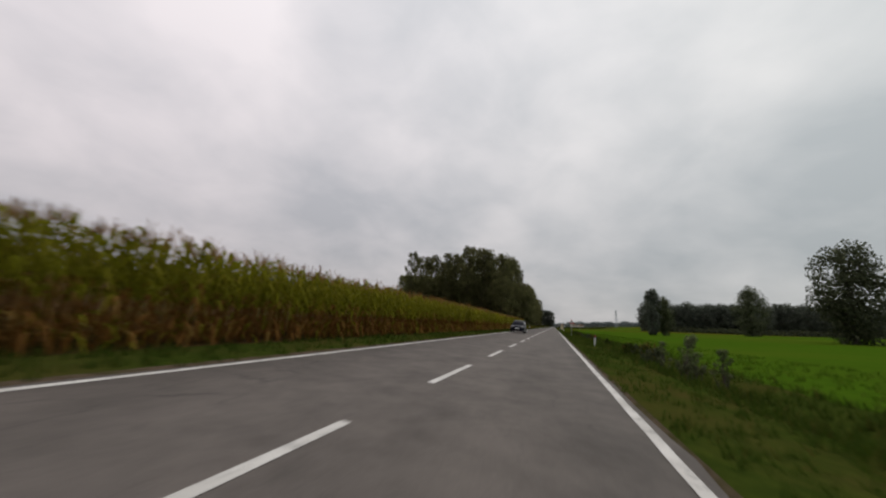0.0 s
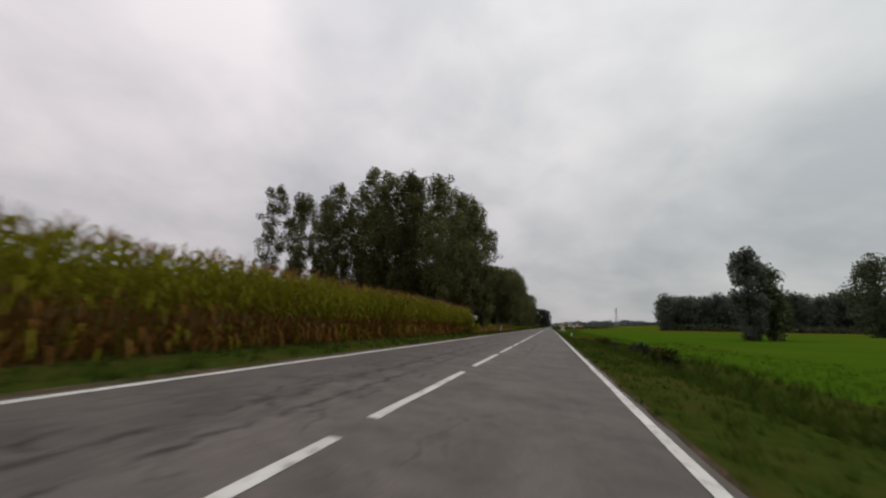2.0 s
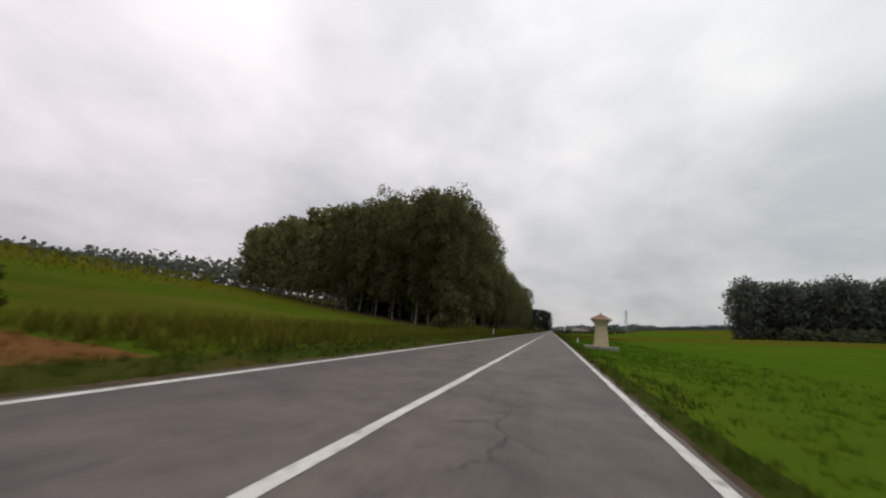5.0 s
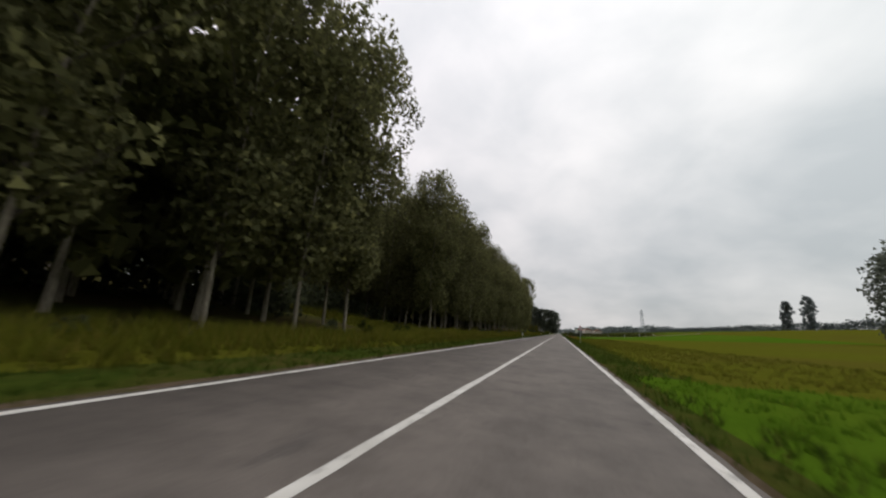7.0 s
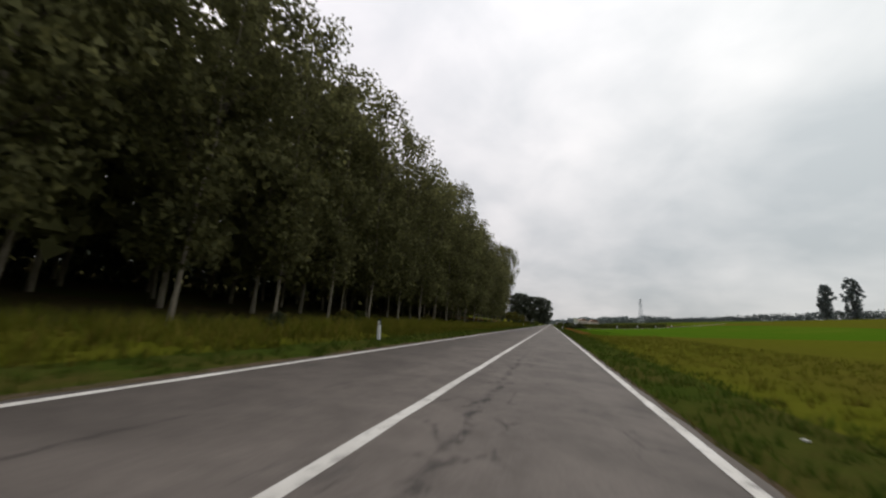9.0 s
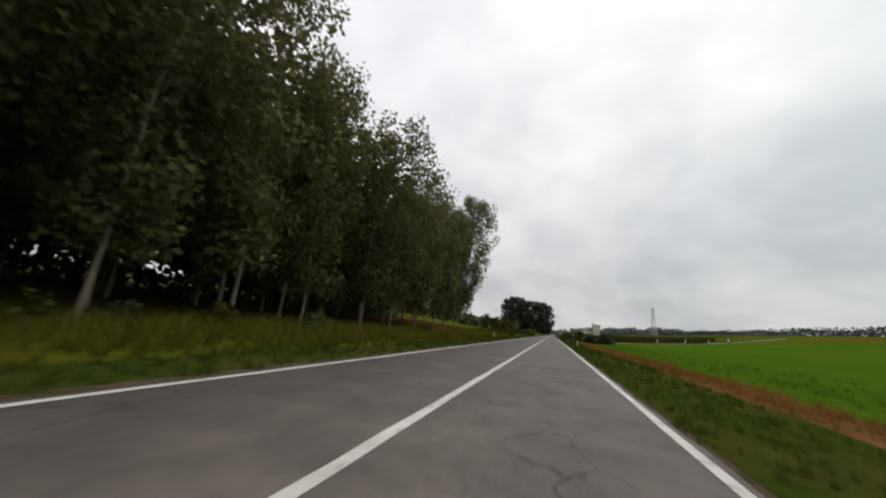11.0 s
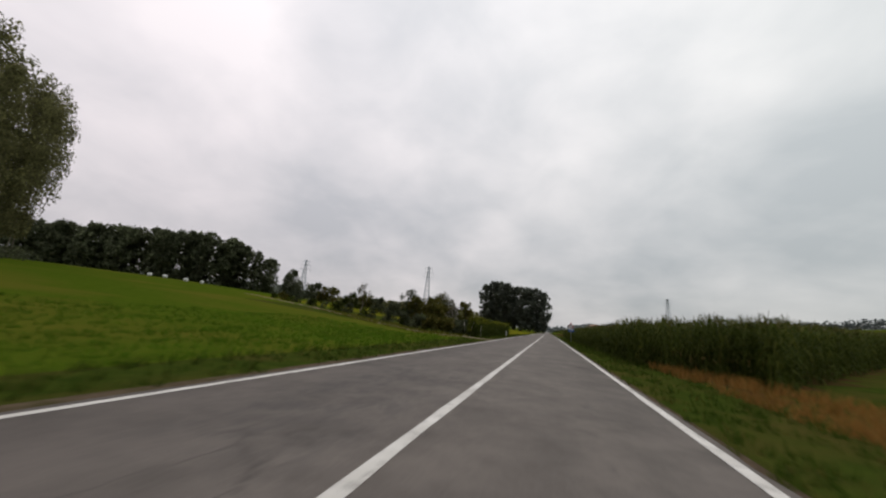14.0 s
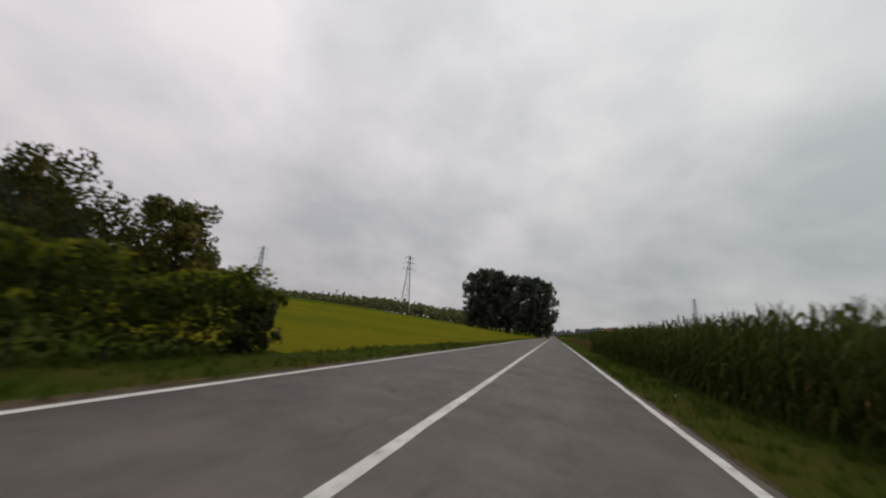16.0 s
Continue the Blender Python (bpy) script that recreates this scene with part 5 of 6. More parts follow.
def warning_sign(x, y, bottom, label, symbol, plates=(), half=0.335, tall=0.60):
    ob = empty("warning_sign", (x, y, float(land(x, y)) - 0.02), 0)
    z0, z1, fit = bottom, bottom + tall, half / 0.45
    part("pole", tube(0.03, 0.03, z1 - 0.15, (0, 0.045, -0.05)), "steel", ob, "grey steel pole", True)
    board = part("board", triangle(half, z0, z1, 0.016, 0), "sign_white", ob)
    part("border", ring_triangle(half + 0.004, z0 - 0.004, z1 + 0.006, 0.075 * fit, 0.022, -0.002), "sign_red", board, "red border")
    part("back", triangle(half - 0.01, z0 + 0.005, z1 - 0.015, 0.004, 0.014), "sign_back", board, "dark metal back")
    for pts in symbol:
        part("symbol", prism([(a * fit, z0 + b * tall / 0.66) for a, b in pts], 0.006, Matrix.Translation((0, -0.014, 0))), "sign_black", board, "black symbol")
    for name, mat, lo, hi, marks in plates:
        pl = part(name, prism([(-half, lo), (half, lo), (half, hi), (-half, hi)], 0.016, None, 0.004), mat, ob)
        for mm, pts in marks:
            part("symbol", prism([(a * fit, lo + b) for a, b in pts], 0.006, Matrix.Translation((0, -0.012, 0))), mm, pl)
    return tagged(ob, label, "road sign", "warning signs")


JUNCTION = [[(-0.045, 0.11), (0.045, 0.11), (0.045, 0.30), (0.085, 0.30), (0, 0.42), (-0.085, 0.30), (-0.045, 0.30)], [(0.045, 0.19), (0.15, 0.19), (0.15, 0.235), (0.045, 0.235)]]
SKID = [[(-0.10, 0.26), (0.10, 0.26), (0.10, 0.33), (0.06, 0.39), (-0.06, 0.39), (-0.10, 0.33)], [(-0.13, 0.10), (-0.09, 0.10), (-0.03, 0.17), (-0.07, 0.24), (-0.10, 0.24), (-0.07, 0.17)],
        [(0.07, 0.10), (0.11, 0.10), (0.15, 0.17), (0.10, 0.24), (0.06, 0.24), (0.11, 0.17)]]


def flake(cx, cz, r):
    out = []
    for k in range(3):
        a = math.pi * k / 3 + math.pi / 2
        dx, dz, px_, pz = math.cos(a) * r, math.sin(a) * r, -math.sin(a) * 0.014, math.cos(a) * 0.014
        out.append(("sign_white", [(cx - dx - px_, cz - dz - pz), (cx + dx - px_, cz + dz - pz), (cx + dx + px_, cz + dz + pz), (cx - dx + px_, cz - dz + pz)]))
    return out


warning_sign(4.56, 54.4, 1.86, "triangular junction warning sign with red border", JUNCTION)
warning_sign(4.5, 253.2, 1.84, "triangular junction warning sign with red border", JUNCTION)
warning_sign(4.6, 459.3, 2.06, "slippery road warning sign with white and blue plates", SKID,
             (("plate", "sign_white", 1.77, 2.05, [("sign_back", [(-0.02, 0.12), (0.42, 0.06), (0.42, 0.22), (0.05, 0.24)]), ("board_grey", [(-0.40, 0.05), (-0.05, 0.05), (-0.12, 0.13), (-0.35, 0.12)])]),
              ("plate", "sign_blue", 1.47, 1.76, flake(-0.20, 0.14, 0.09) + flake(0.20, 0.14, 0.09))), 0.385, 0.70)

# the back of a sign that faces the other way
ob = empty("warning_sign", (6.6, 412.0, float(land(6.6, 412.0)) - 0.02), 8)
part("pole", tube(0.03, 0.03, 2.3, (0, -0.04, -0.05)), "steel", ob, "", True)
part("board", prism([(-0.40, 1.70), (0.40, 1.70), (0.44, 1.78), (0.06, 2.42), (-0.06, 2.42), (-0.44, 1.78)], 0.02, None, 0.006), "sign_back", ob)
part("bracket", box(0.5, 0.03, 0.04, (0, -0.02, 1.9), 0.004), "steel", ob)
tagged(ob, "dark back of a triangular road sign at a junction", "road sign", "warning signs")


def bars(parent, rows, x0, x1, y, mat, seed):
    """Lines of writing too small to read, as plain bars: rows of (z, height, fill)."""
    rng = np.random.default_rng(seed)
    for z, hgt, fill in rows:
        x = x0
        while x < x0 + (x1 - x0) * fill:
            w = min(rng.uniform(0.08, 0.28), x0 + (x1 - x0) * fill - x + 0.02)
            part("writing", prism([(x, z), (x + w, z), (x + w, z + hgt), (x, z + hgt)], 0.006, Matrix.Translation((0, y, 0))), mat, parent)
            x += w + 0.05


# the direction board beside the corn
ob = empty("direction_board", (-7.05, 96.5, float(land(-7.05, 96.5)) - 0.02), 6)
for x in (-0.85, -0.55, 0.8):
    part("post", tube(0.035, 0.035, 2.0 if x < 0 else 1.75, (x, 0.06, -0.05)), "steel", ob, "", True)
board = part("board", box(2.3, 0.03, 0.42, (0, 0, 1.36), 0.01), "sign_white", ob)
part("frame", join(box(2.36, 0.04, 0.03, (0, 0, 1.78)), box(2.36, 0.04, 0.03, (0, 0, 1.33))), "steel", board)
bars(board, ((1.62, 0.07, 0.9), (1.47, 0.06, 0.75)), -1.0, 1.0, -0.018, "sign_back", 1)
part("top_plate", box(0.5, 0.02, 0.16, (-0.5, 0, 1.84), 0.005), "sign_white", ob)
part("top_plate", box(0.3, 0.02, 0.13, (0.35, 0, 1.84), 0.005), "sign_white", ob)
tagged(ob, "white direction board with illegible lettering on steel posts", "road sign")

# the large blank board in the thicket
ob = empty("billboard", (10.4, 397.8, float(land(10.4, 397.8)) - 0.05), 14)
for x in (-0.78, 0.72):
    part("post", box(0.09, 0.09, 4.25 if x < 0 else 4.0, (x, 0.06, 0), 0.008), "sign_back", ob)
board = part("board", box(1.5, 0.04, 1.62, (0, 0, 2.35), 0.006), "board_cream", ob)
part("frame", join(box(1.58, 0.06, 0.05, (0, 0, 3.96)), box(1.58, 0.06, 0.05, (0, 0, 2.32)), box(0.04, 0.06, 1.66, (0.77, 0, 2.33)), box(0.04, 0.06, 1.66, (-0.77, 0, 2.33))), "sign_back", board)
part("lower_board", box(1.45, 0.04, 0.42, (0, 0, 1.88), 0.006), "sign_white", ob)
tagged(ob, "blank cream billboard in a dark frame above brambles", "billboard")

# the notice above the ivy
ob = empty("notice_board", (7.65, 402.8, float(land(7.65, 402.8)) - 0.02), 12)
part("post", tube(0.035, 0.035, 3.3, (0, 0.06, -0.05)), "wood_post", ob, "", True)
board = part("board", box(0.9, 0.03, 0.78, (0, 0, 2.36), 0.006), "board_grey", ob)
part("strip", box(0.07, 0.034, 0.78, (-0.42, -0.004, 2.36), 0.004), "sign_blue", board, "blue side strip")
bars(board, ((3.02, 0.05, 0.95), (2.86, 0.05, 0.9), (2.68, 0.04, 0.7), (2.46, 0.06, 0.85)), -0.32, 0.4, -0.02, "sign_back", 2)
tagged(ob, "grey notice board with illegible lettering on a post", "sign")

# white marker posts along the track
for k in range(4):
    x = 29.3 + 10.6 * k
    y = 429.2 + 12.9 * k
    ob = empty("marker_post", (x, y, float(land(x, y)) - 0.02), 10 * k)
    part("base", box(0.5, 0.5, 0.35, (0, 0, 0), 0.03), "sign_back", ob, "dark footing")
    part("shaft", box(0.24, 0.24, 0.85, (0, 0, 0.35), 0.03), "white_plastic", ob)
    part("cap", tube(0.21, 0.05, 0.28, (0, 0, 1.2), 8), "white_plastic", ob)
    tagged(ob, "white capped marker post beside a field track", "marker post", "marker posts along the track")

# the wayside shrine
ob = empty("wayside_shrine", (5.75, 176.0, float(land(5.75, 176.0)) - 0.05), -6)
part("plinth", box(2.5, 1.8, 0.34, (0, 0, 0), 0.03), "stone", ob, "low dark stone step")
part("shaft", tube(0.80, 0.60, 1.63, (0, 0, 0.32), 4, pose(0, 0, 0, 0, 0, 45)), "plaster", ob)
niche = part("niche", prism([(-0.22, 1.05), (0.22, 1.05), (0.22, 1.5), (0.12, 1.64), (0, 1.7), (-0.12, 1.64), (-0.22, 1.5)], 0.06, pose(0, -0.482, 0, -4.9, 0, 0), 0.004), "plaster", ob, "shallow arched niche")
bm = bmesh.new()
for i, (z, w) in enumerate(((1.94, 0.44), (2.12, 0.52), (2.34, 0.70), (2.46, 0.76))):
    ring = [bm.verts.new((sx_ * w, sy_ * w, z)) for sx_, sy_ in ((-1, -1), (1, -1), (1, 1), (-1, 1))]
    if i:
        for k in range(4):
            bm.faces.new((last[k], last[(k + 1) % 4], ring[(k + 1) % 4], ring[k]))
    else:
        bm.faces.new(ring[::-1])
    last = ring
bm.faces.new(last)
part("cornice", bm, "plaster", ob)
part("roof", tube(1.20, 0.16, 0.42, (0, 0, 2.45), 4, pose(0, 0, 0, 0, 0, 45)), "roof_tile", ob, "low tiled roof")
part("finial", tube(0.06, 0.03, 0.2, (0, 0, 2.85), 8), "stone", ob)
tagged(ob, "cream plastered wayside shrine pillar with tiled cap", "shrine")


def pylon(x, y, height, turn):
    """A lattice power mast: four legs, cross bracing and three pairs of arms."""
    ob = empty("power_pylon", (x, y, float(land(x, y)) - 0.2), turn)
    w = lambda z: 3.2 * (1 - z / height) ** 1.25 + 0.55
    lv = [height * k / 11 for k in range(12)]
    corners = ((-1, -1), (1, -1), (1, 1), (-1, 1))
    for cx, cy in corners:
        v, f = cones([((cx * w(a), cy * w(a), a), (cx * w(b), cy * w(b), b), 0.20, 0.20) for a, b in zip(lv[:-1], lv[1:])], 4)
        c = new("leg", mesh_np("leg", v, f, "pylon_steel"))
        c.parent = ob
    seg = []
    for a, b in zip(lv[:-1], lv[1:]):
        for k in range(4):
            (x1, y1), (x2, y2) = corners[k], corners[(k + 1) % 4]
            seg.append(((x1 * w(a), y1 * w(a), a), (x2 * w(b), y2 * w(b), b), 0.10, 0.10))
            seg.append(((x2 * w(a), y2 * w(a), a), (x1 * w(b), y1 * w(b), b), 0.10, 0.10))
    v, f = cones(seg, 4)
    c = new("bracing", mesh_np("bracing", v, f, "pylon_steel"))
    c.parent = ob
    for z, half in ((height * 0.76, 5.0), (height * 0.86, 4.2), (height * 0.95, 3.4)):
        for s_ in (-1, 1):
            v, f = cones([((0, 0.6, z), (s_ * half, 0, z + 0.5), 0.14, 0.08), ((0, -0.6, z), (s_ * half, 0, z + 0.5), 0.14, 0.08), ((0, 0, z + 1.8), (s_ * half, 0, z + 0.5), 0.10, 0.08),
                          ((s_ * half, 0, z + 0.5), (s_ * half, 0, z - 1.6), 0.09, 0.09)], 4)
            c = new("arm", mesh_np("arm", v, f, "pylon_steel"))
            c.parent = ob
    return tagged(ob, "grey steel lattice power pylon far across the fields", "pylon", "power pylons")


pylon(-213, 664, 40, 30)
pylon(-106, 702, 45, 30)
pylon(135, 868, 38, 20)
pylon(-330, 640, 40, 30)

# white-wrapped bales added for unclear white shapes at the foot of the far wood
for k in range(1, 5):
    x, y = -100 - 6.2 * k + (k % 3) * 0.8, 489 - 1.3 * k
    ob = empty("stand_in_bale", (x, y, float(land(x, y)) - 0.03), 20 + 31 * k)
    part("wrap", tube(0.55, 0.55, 1.1, (0, 0, -0.55), 18, pose(0, 0, 0.54, 90, 0, 0)), "white_plastic", ob, "", True)
    part("end_fold", tube(0.40, 0.34, 0.05, (0, 0, -0.03), 18, pose(0, -0.57, 0.54, 90, 0, 0)), "white_plastic", ob, "gathered film end")
    tagged(ob, "round white-wrapped bale standing in for an unclear white shape beside a wood", "hay bale", "white bales")


# a farmstead far along the road
def farmhouse(x, y, w, d, h, turn):
    ob = empty("farmhouse", (x, y, float(land(x, y)) - 0.1), turn)
    part("wall", box(w, d, h), "house_wall", ob)
    part("roof", prism([(-w / 2 - 0.5, h), (w / 2 + 0.5, h), (0, h + w * 0.24)], d + 1.0), "roof_tile", ob)
    for i in range(4):
        for z in (1.0, 3.6):
            if z + 1.4 < h:
                part("window", box(0.12, 1.0, 1.4, (-w / 2 - 0.02, -d / 2 + d * (i + 0.5) / 4, z)), "sign_back", ob)
                part("window", box(1.0, 0.12, 1.4, (-w / 2 + w * (i + 0.5) / 4, -d / 2 - 0.02, z)), "sign_back", ob)
    return tagged(ob, "pale farm building with tiled roof far off", "farm building", "far farm buildings")


farmhouse(38, 720, 9, 16, 6.5, 8)
farmhouse(52, 735, 10, 12, 5.2, 8)

# a small plate on a thin post at the ditch end
ob = empty("marker_plate", (5.17, 110.1, float(land(5.17, 110.1)) - 0.03), 4)
part("post", tube(0.014, 0.014, 1.6, (0, 0.02, 0), 8), "dark_bark", ob, "thin dark post", True)
part("plate", box(0.24, 0.012, 0.27, (0, 0, 1.33), 0.004), "sign_white", ob)
part("clamp", box(0.05, 0.04, 0.03, (0, 0.015, 1.45), 0.004), "steel", ob)
tagged(ob, "small blank white plate on a thin post beside rice", "sign")

# ---- the oncoming car, in the other lane ----
m = Mat("car_paint", 0.35, 0.0, 0.10)
pos = m.place(False)
m.base(m.ramp(m.noise(pos, 3.0, 5.0), (0.35, (0.0045, 0.005, 0.010)), (0.7, (0.008, 0.0085, 0.016))))
M["car_paint"] = m.m
m = Mat("car_glass", 0.06, 0.0, 0.6)
m.base((0.035, 0.042, 0.045))
M["car_glass"] = m.m
M["tyre"] = plain("tyre_rubber", (0.018, 0.018, 0.018), 0.9, 0.0, 0.2, 9.0)
M["alloy"] = plain("wheel_silver", (0.56, 0.56, 0.57), 0.4, 0.4, 0.1, 6.0)
M["lamp_red"] = plain("lamp_red", (0.30, 0.018, 0.014), 0.2, 0.0, 0.1, 6.0)
M["lamp_clear"] = plain("lamp_clear", (0.55, 0.55, 0.52), 0.15, 0.2, 0.1, 6.0)
M["lower_trim"] = plain("lower_trim", (0.008, 0.008, 0.009), 0.8, 0.0, 0.2, 6.0)
M["lower_trim"].node_tree.nodes["Principled BSDF"].inputs["Specular IOR Level"].default_value = 0.04


def section_loft(rings):
    """A skin over rings of equal count, closed at both ends."""
    bm = bmesh.new()
    made = [[bm.verts.new(p) for p in r] for r in rings]
    n = len(made[0])
    for a, b in zip(made[:-1], made[1:]):
        for k in range(n):
            bm.faces.new((a[k], a[(k + 1) % n], b[(k + 1) % n], b[k]))
    bm.faces.new(made[0][::-1])
    bm.faces.new(made[-1])
    bmesh.ops.recalc_face_normals(bm, faces=bm.faces)
    return bm


def car(x, y, turn):
    """A small hatchback; its nose points along -y, the rear axle stands at y = 0."""
    ob = empty("hatchback_car", (x, y, 0.006), turn)
    # lower body: (y, half width, sill height, waist height)
    ys = ((-3.18, 0.62, 0.34, 0.62), (-3.08, 0.74, 0.26, 0.74), (-2.85, 0.79, 0.22, 0.82), (-2.3, 0.82, 0.20, 0.90), (-1.75, 0.83, 0.20, 0.95), (-1.0, 0.83, 0.20, 0.97), (-0.2, 0.83, 0.22, 1.00),
          (0.15, 0.82, 0.26, 1.03), (0.33, 0.78, 0.32, 1.02), (0.41, 0.70, 0.38, 0.96))
    rings = []
    for yy, hw, lo, hi in ys:
        mid = (lo + hi) / 2
        rings.append([(-hw * 0.90, yy, lo), (hw * 0.90, yy, lo), (hw, yy, lo + 0.12), (hw * 1.01, yy, mid), (hw * 0.965, yy, hi - 0.03), (hw * 0.90, yy, hi),
                      (-hw * 0.90, yy, hi), (-hw * 0.965, yy, hi - 0.03), (-hw * 1.01, yy, mid), (-hw, yy, lo + 0.12)])
    part("body", section_loft(rings), "car_paint", ob, "dark blue paint", True)
    # cabin: (y, z below, z above); its flanks lean inwards at one slope
    def lean_in(z):
        return 0.772 - 0.36 * (z - 0.96)
    rings = []
    for yy, z0, z1 in ((-2.02, 0.92, 0.95), (-1.35, 0.95, 1.41), (-1.0, 0.96, 1.49), (-0.6, 0.97, 1.525), (-0.25, 0.98, 1.50), (0.05, 1.00, 1.43), (0.24, 1.01, 1.34), (0.38, 0.98, 1.04)):
        zs = max(z1 - 0.06, z0 + 0.01)
        w0, w1 = lean_in(z0) - 0.012, lean_in(zs) - 0.012
        rings.append([(-w0, yy, z0), (w0, yy, z0), (w1, yy, zs), (w1 - 0.07, yy, z1), (-w1 + 0.07, yy, z1), (-w1, yy, zs)])
    part("cabin", section_loft(rings), "car_paint", ob, "", True)
    for s_ in (-1, 1):
        # side windows follow the slope of the cabin flank
        def flank(pts):
            bm = bmesh.new()
            lo = [bm.verts.new((s_ * (0.772 - 0.36 * (z - 0.96) + 0.004), yy, z)) for yy, z in pts]
            hi = [bm.verts.new((s_ * (0.772 - 0.36 * (z - 0.96) - 0.03), yy, z)) for yy, z in pts]
            bm.faces.new(lo)
            bm.faces.new(hi[::-1])
            n = len(pts)
            for k in range(n):
                bm.faces.new((lo[k], hi[k], hi[(k + 1) % n], lo[(k + 1) % n]))
            bmesh.ops.recalc_face_normals(bm, faces=bm.faces)
            return bm
        part("side_window", flank([(-1.72, 1.02), (-0.68, 1.02), (-0.70, 1.40), (-1.05, 1.39), (-1.34, 1.29)]), "car_glass", ob)
        part("side_window", flank([(-0.58, 1.02), (-0.10, 1.03), (-0.04, 1.08), (-0.06, 1.30), (-0.34, 1.385), (-0.59, 1.40)]), "car_glass", ob)
        part("waist_trim", box(0.02, 1.95, 0.03, (s_ * 0.785, -0.75, 0.975), 0.004), "lower_trim", ob)
        lamp = prism([(-0.03, 0.80), (0.05, 0.79), (0.075, 0.93), (0.06, 1.0), (-0.035, 1.24), (-0.10, 1.22), (-0.05, 1.0)], 0.08, Matrix.Translation((s_ * 0.745, 0.31, 0)) @ pose(0, 0, 0, 0, 0, 90), 0.01)
        for v in lamp.verts:
            v.co.x -= s_ * 0.36 * max(0.0, v.co.z - 0.96)
        part("tail_lamp", lamp, "lamp_red", ob, "tall red tail lamp")
        part("headlight", box(0.36, 0.10, 0.16, (s_ * 0.55, -3.06, 0.60), 0.03), "lamp_clear", ob, "clear headlight")
        mir = part("door_mirror", box(0.16, 0.10, 0.12, (s_ * 0.90, -1.52, 0.98), 0.03), "car_paint", ob)
        part("glass", box(0.12, 0.01, 0.08, (s_ * 0.90, -1.465, 1.0), 0.0), "car_glass", mir)
        part("door_handle", box(0.03, 0.16, 0.03, (s_ * 0.835, -0.82, 0.84), 0.008), "lower_trim", ob)
        part("door_seam", box(0.012, 0.014, 0.70, (s_ * 0.829, -0.66, 0.27), 0.0), "lower_trim", ob)
        part("sill", box(0.05, 1.75, 0.09, (s_ * 0.79, -1.22, 0.17), 0.015), "lower_trim", ob)
        for yy in (0.0, -2.46):
            arch = []
            for k in range(15):
                a = math.pi * k / 14
                arch.append((math.cos(a) * 0.345, 0.29 + math.sin(a) * 0.345))
            part("wheel_arch", prism(arch, 0.14, Matrix.Translation((s_ * 0.775, yy, 0)) @ pose(0, 0, 0, 0, 0, 90)), "lower_trim", ob)
            wheel = empty("wheel", (s_ * 0.76, yy, 0.29))
            wheel.parent = ob
            turn_m = pose(0, 0, 0, 0, 90, 0)
            bm = tube(0.285, 0.285, 0.17, (0, 0, -0.085), 28)
            bmesh.ops.bevel(bm, geom=[e for e in bm.edges if len(e.link_faces) == 2 and e.calc_face_angle(0) > 1.0], offset=0.03, segments=2, affect="EDGES")
            bmesh.ops.transform(bm, matrix=turn_m, verts=bm.verts)
            part("tyre", bm, "tyre", wheel, "", True)
            part("rim", tube(0.20, 0.20, 0.02, (0, 0, 0.076 if s_ > 0 else -0.096), 24, turn_m), "sign_back", wheel)
            for k in range(7):
                a = 2 * math.pi * k / 7
                part("spoke", box(0.055, 0.185, 0.018, (0, 0.105, 0), 0.006, turn_m @ Matrix.Translation((0, 0, 0.098 if s_ > 0 else -0.114)) @ pose(0, 0, 0, 0, 0, math.degrees(a))), "alloy", wheel)
            part("rim_edge", join(*[box(0.062, 0.02, 0.02, (0, 0.20, 0), 0.0, turn_m @ Matrix.Translation((0, 0, 0.094 if s_ > 0 else -0.112)) @ pose(0, 0, 0, 0, 0, k * 15)) for k in range(24)]), "alloy", wheel)
            part("hub", tube(0.045, 0.04, 0.02, (0, 0, 0.10 if s_ > 0 else -0.12), 12, turn_m), "alloy", wheel)
    part("windscreen", section_loft([[(-0.60, -1.98, 0.965), (0.60, -1.98, 0.965), (0.60, -1.99, 0.945), (-0.60, -1.99, 0.945)], [(-0.50, -1.36, 1.392), (0.50, -1.36, 1.392), (0.50, -1.38, 1.36), (-0.50, -1.38, 1.36)]]), "car_glass", ob)
    part("rear_window", section_loft([[(-0.50, 0.262, 1.31), (0.50, 0.262, 1.31), (0.50, 0.22, 1.31), (-0.50, 0.22, 1.31)], [(-0.58, 0.392, 1.06), (0.58, 0.392, 1.06), (0.58, 0.35, 1.06), (-0.58, 0.35, 1.06)]]), "car_glass", ob)
    part("front_bumper", box(1.34, 0.16, 0.24, (0, -3.14, 0.30), 0.05), "car_paint", ob)
    part("grille", box(0.62, 0.05, 0.10, (0, -3.21, 0.36), 0.01), "lower_trim", ob)
    part("rear_bumper", box(1.42, 0.14, 0.24, (0, 0.375, 0.36), 0.05), "car_paint", ob)
    part("number_plate", box(0.5, 0.02, 0.11, (0, -3.235, 0.48), 0.004), "sign_white", ob, "blank white number plate")
    part("number_plate", box(0.5, 0.02, 0.11, (0, 0.452, 0.52), 0.004), "sign_white", ob, "blank white number plate")
    part("spoiler", box(0.96, 0.12, 0.025, (0, 0.25, 1.345), 0.008), "car_paint", ob)
    return tagged(ob, "dark blue small hatchback car in the oncoming lane", "car")


car(-2.07, 45.65, 0)

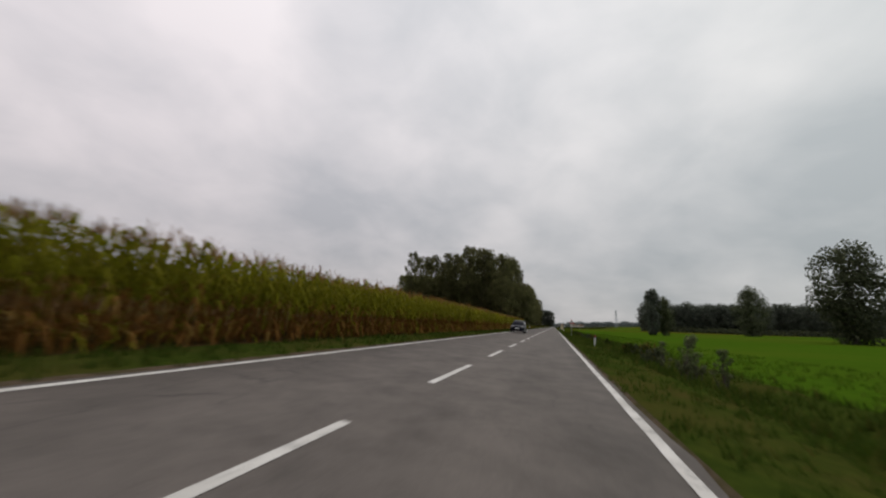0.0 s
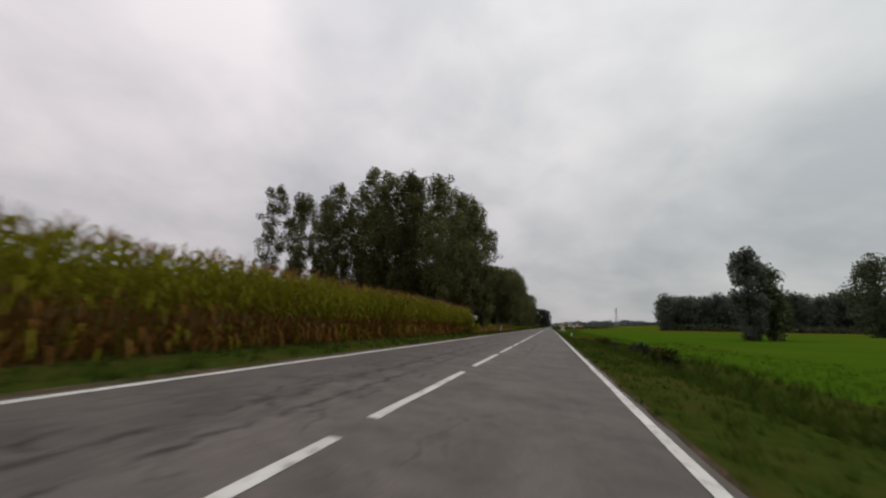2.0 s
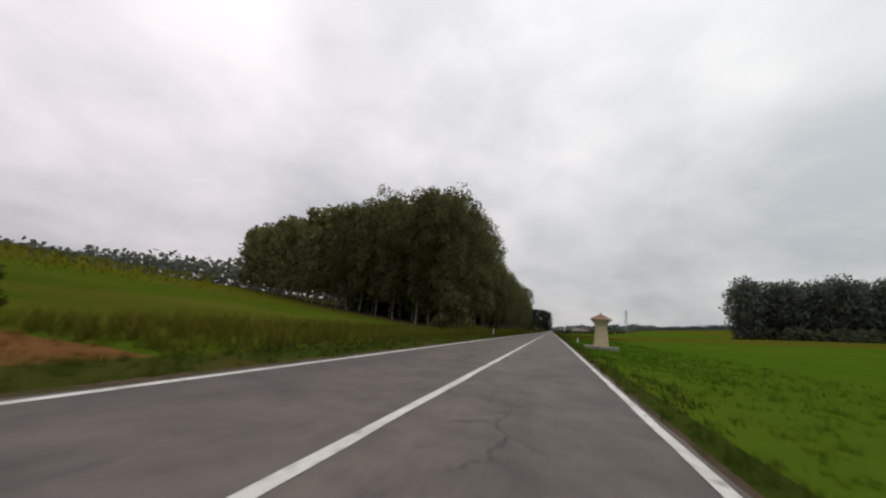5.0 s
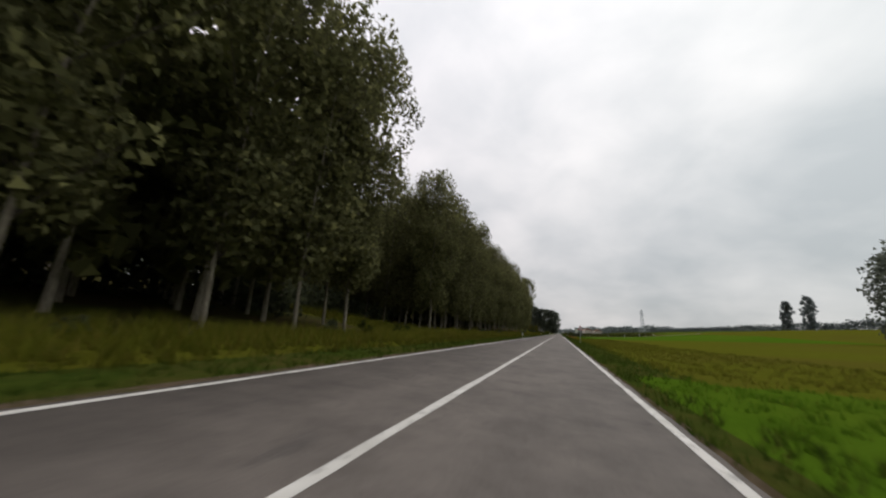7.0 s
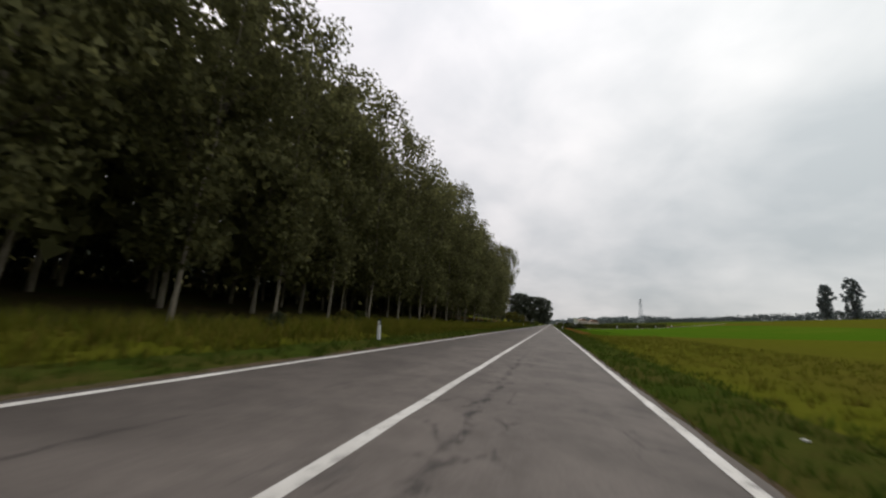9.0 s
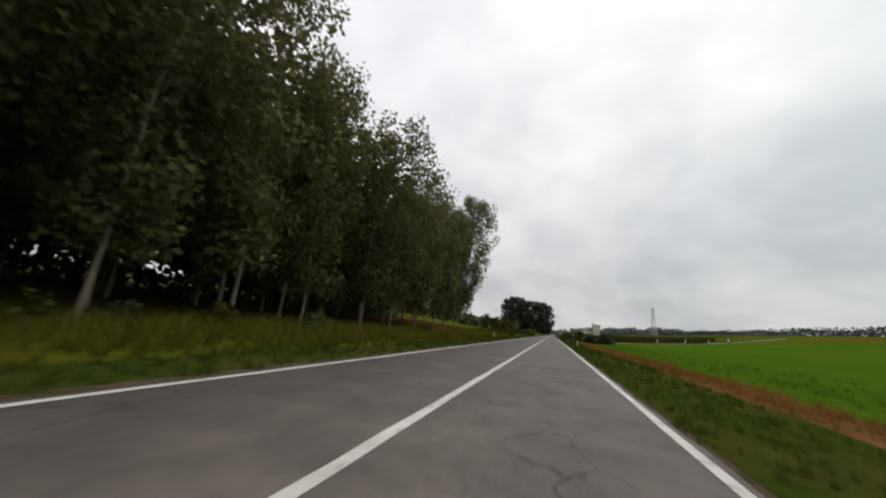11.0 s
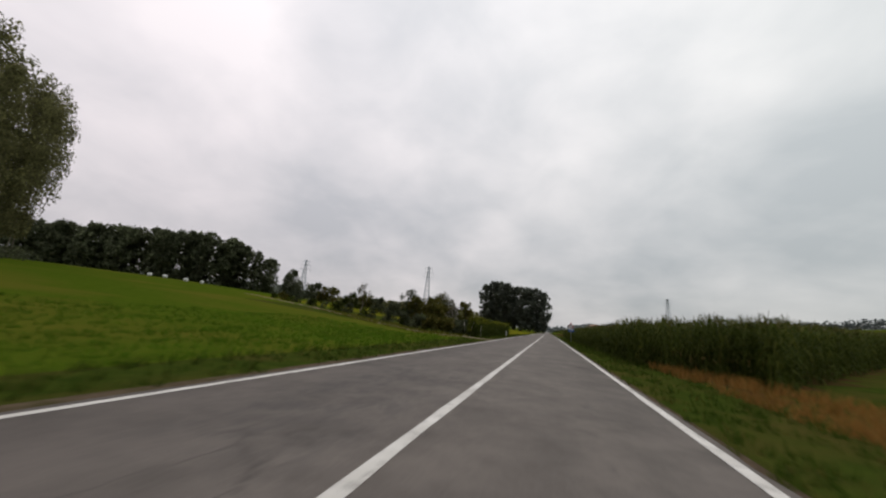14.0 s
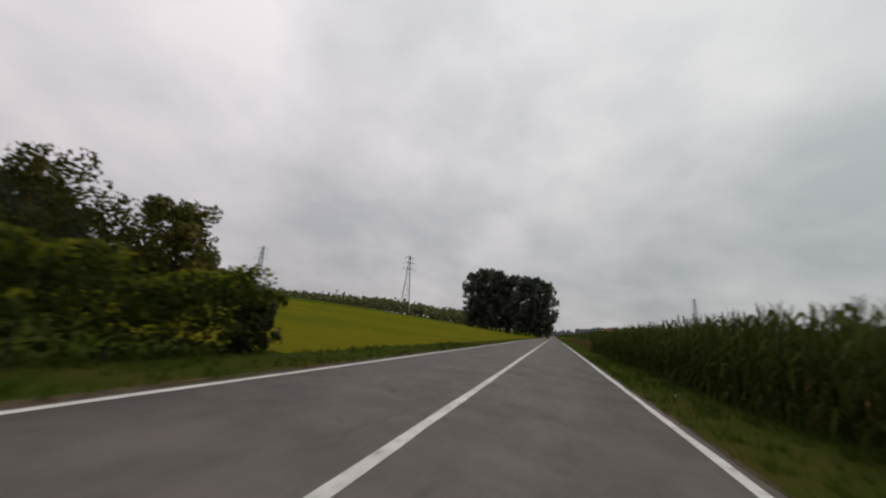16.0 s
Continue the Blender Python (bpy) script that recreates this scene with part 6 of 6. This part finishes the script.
# litter on the verge
for x, y, s_ in ((4.6, 266.4, 1.0), (4.5, 92.6, 0.8), (4.35, 474.0, 0.9), (4.5, 472.5, 0.7), (4.45, 257.0, 1.0), (-4.3, 368.0, 0.8), (4.7, 466.5, 0.6), (4.4, 464.6, 0.6)):
    bm = bmesh.new()
    bmesh.ops.create_icosphere(bm, subdivisions=2, radius=0.03 * s_)
    for v in bm.verts:
        v.co *= 1 + 0.5 * noise.noise(v.co * 30 + Vector((x, y, 0)))
        v.co.z *= 0.6
    ob = part("crumpled_paper", bm, "white_plastic", None)
    ob.location = (x, y, float(land(x, y)) + 0.02)
    tagged(ob, "crumpled white litter lying in the verge grass", "litter", "verge litter")
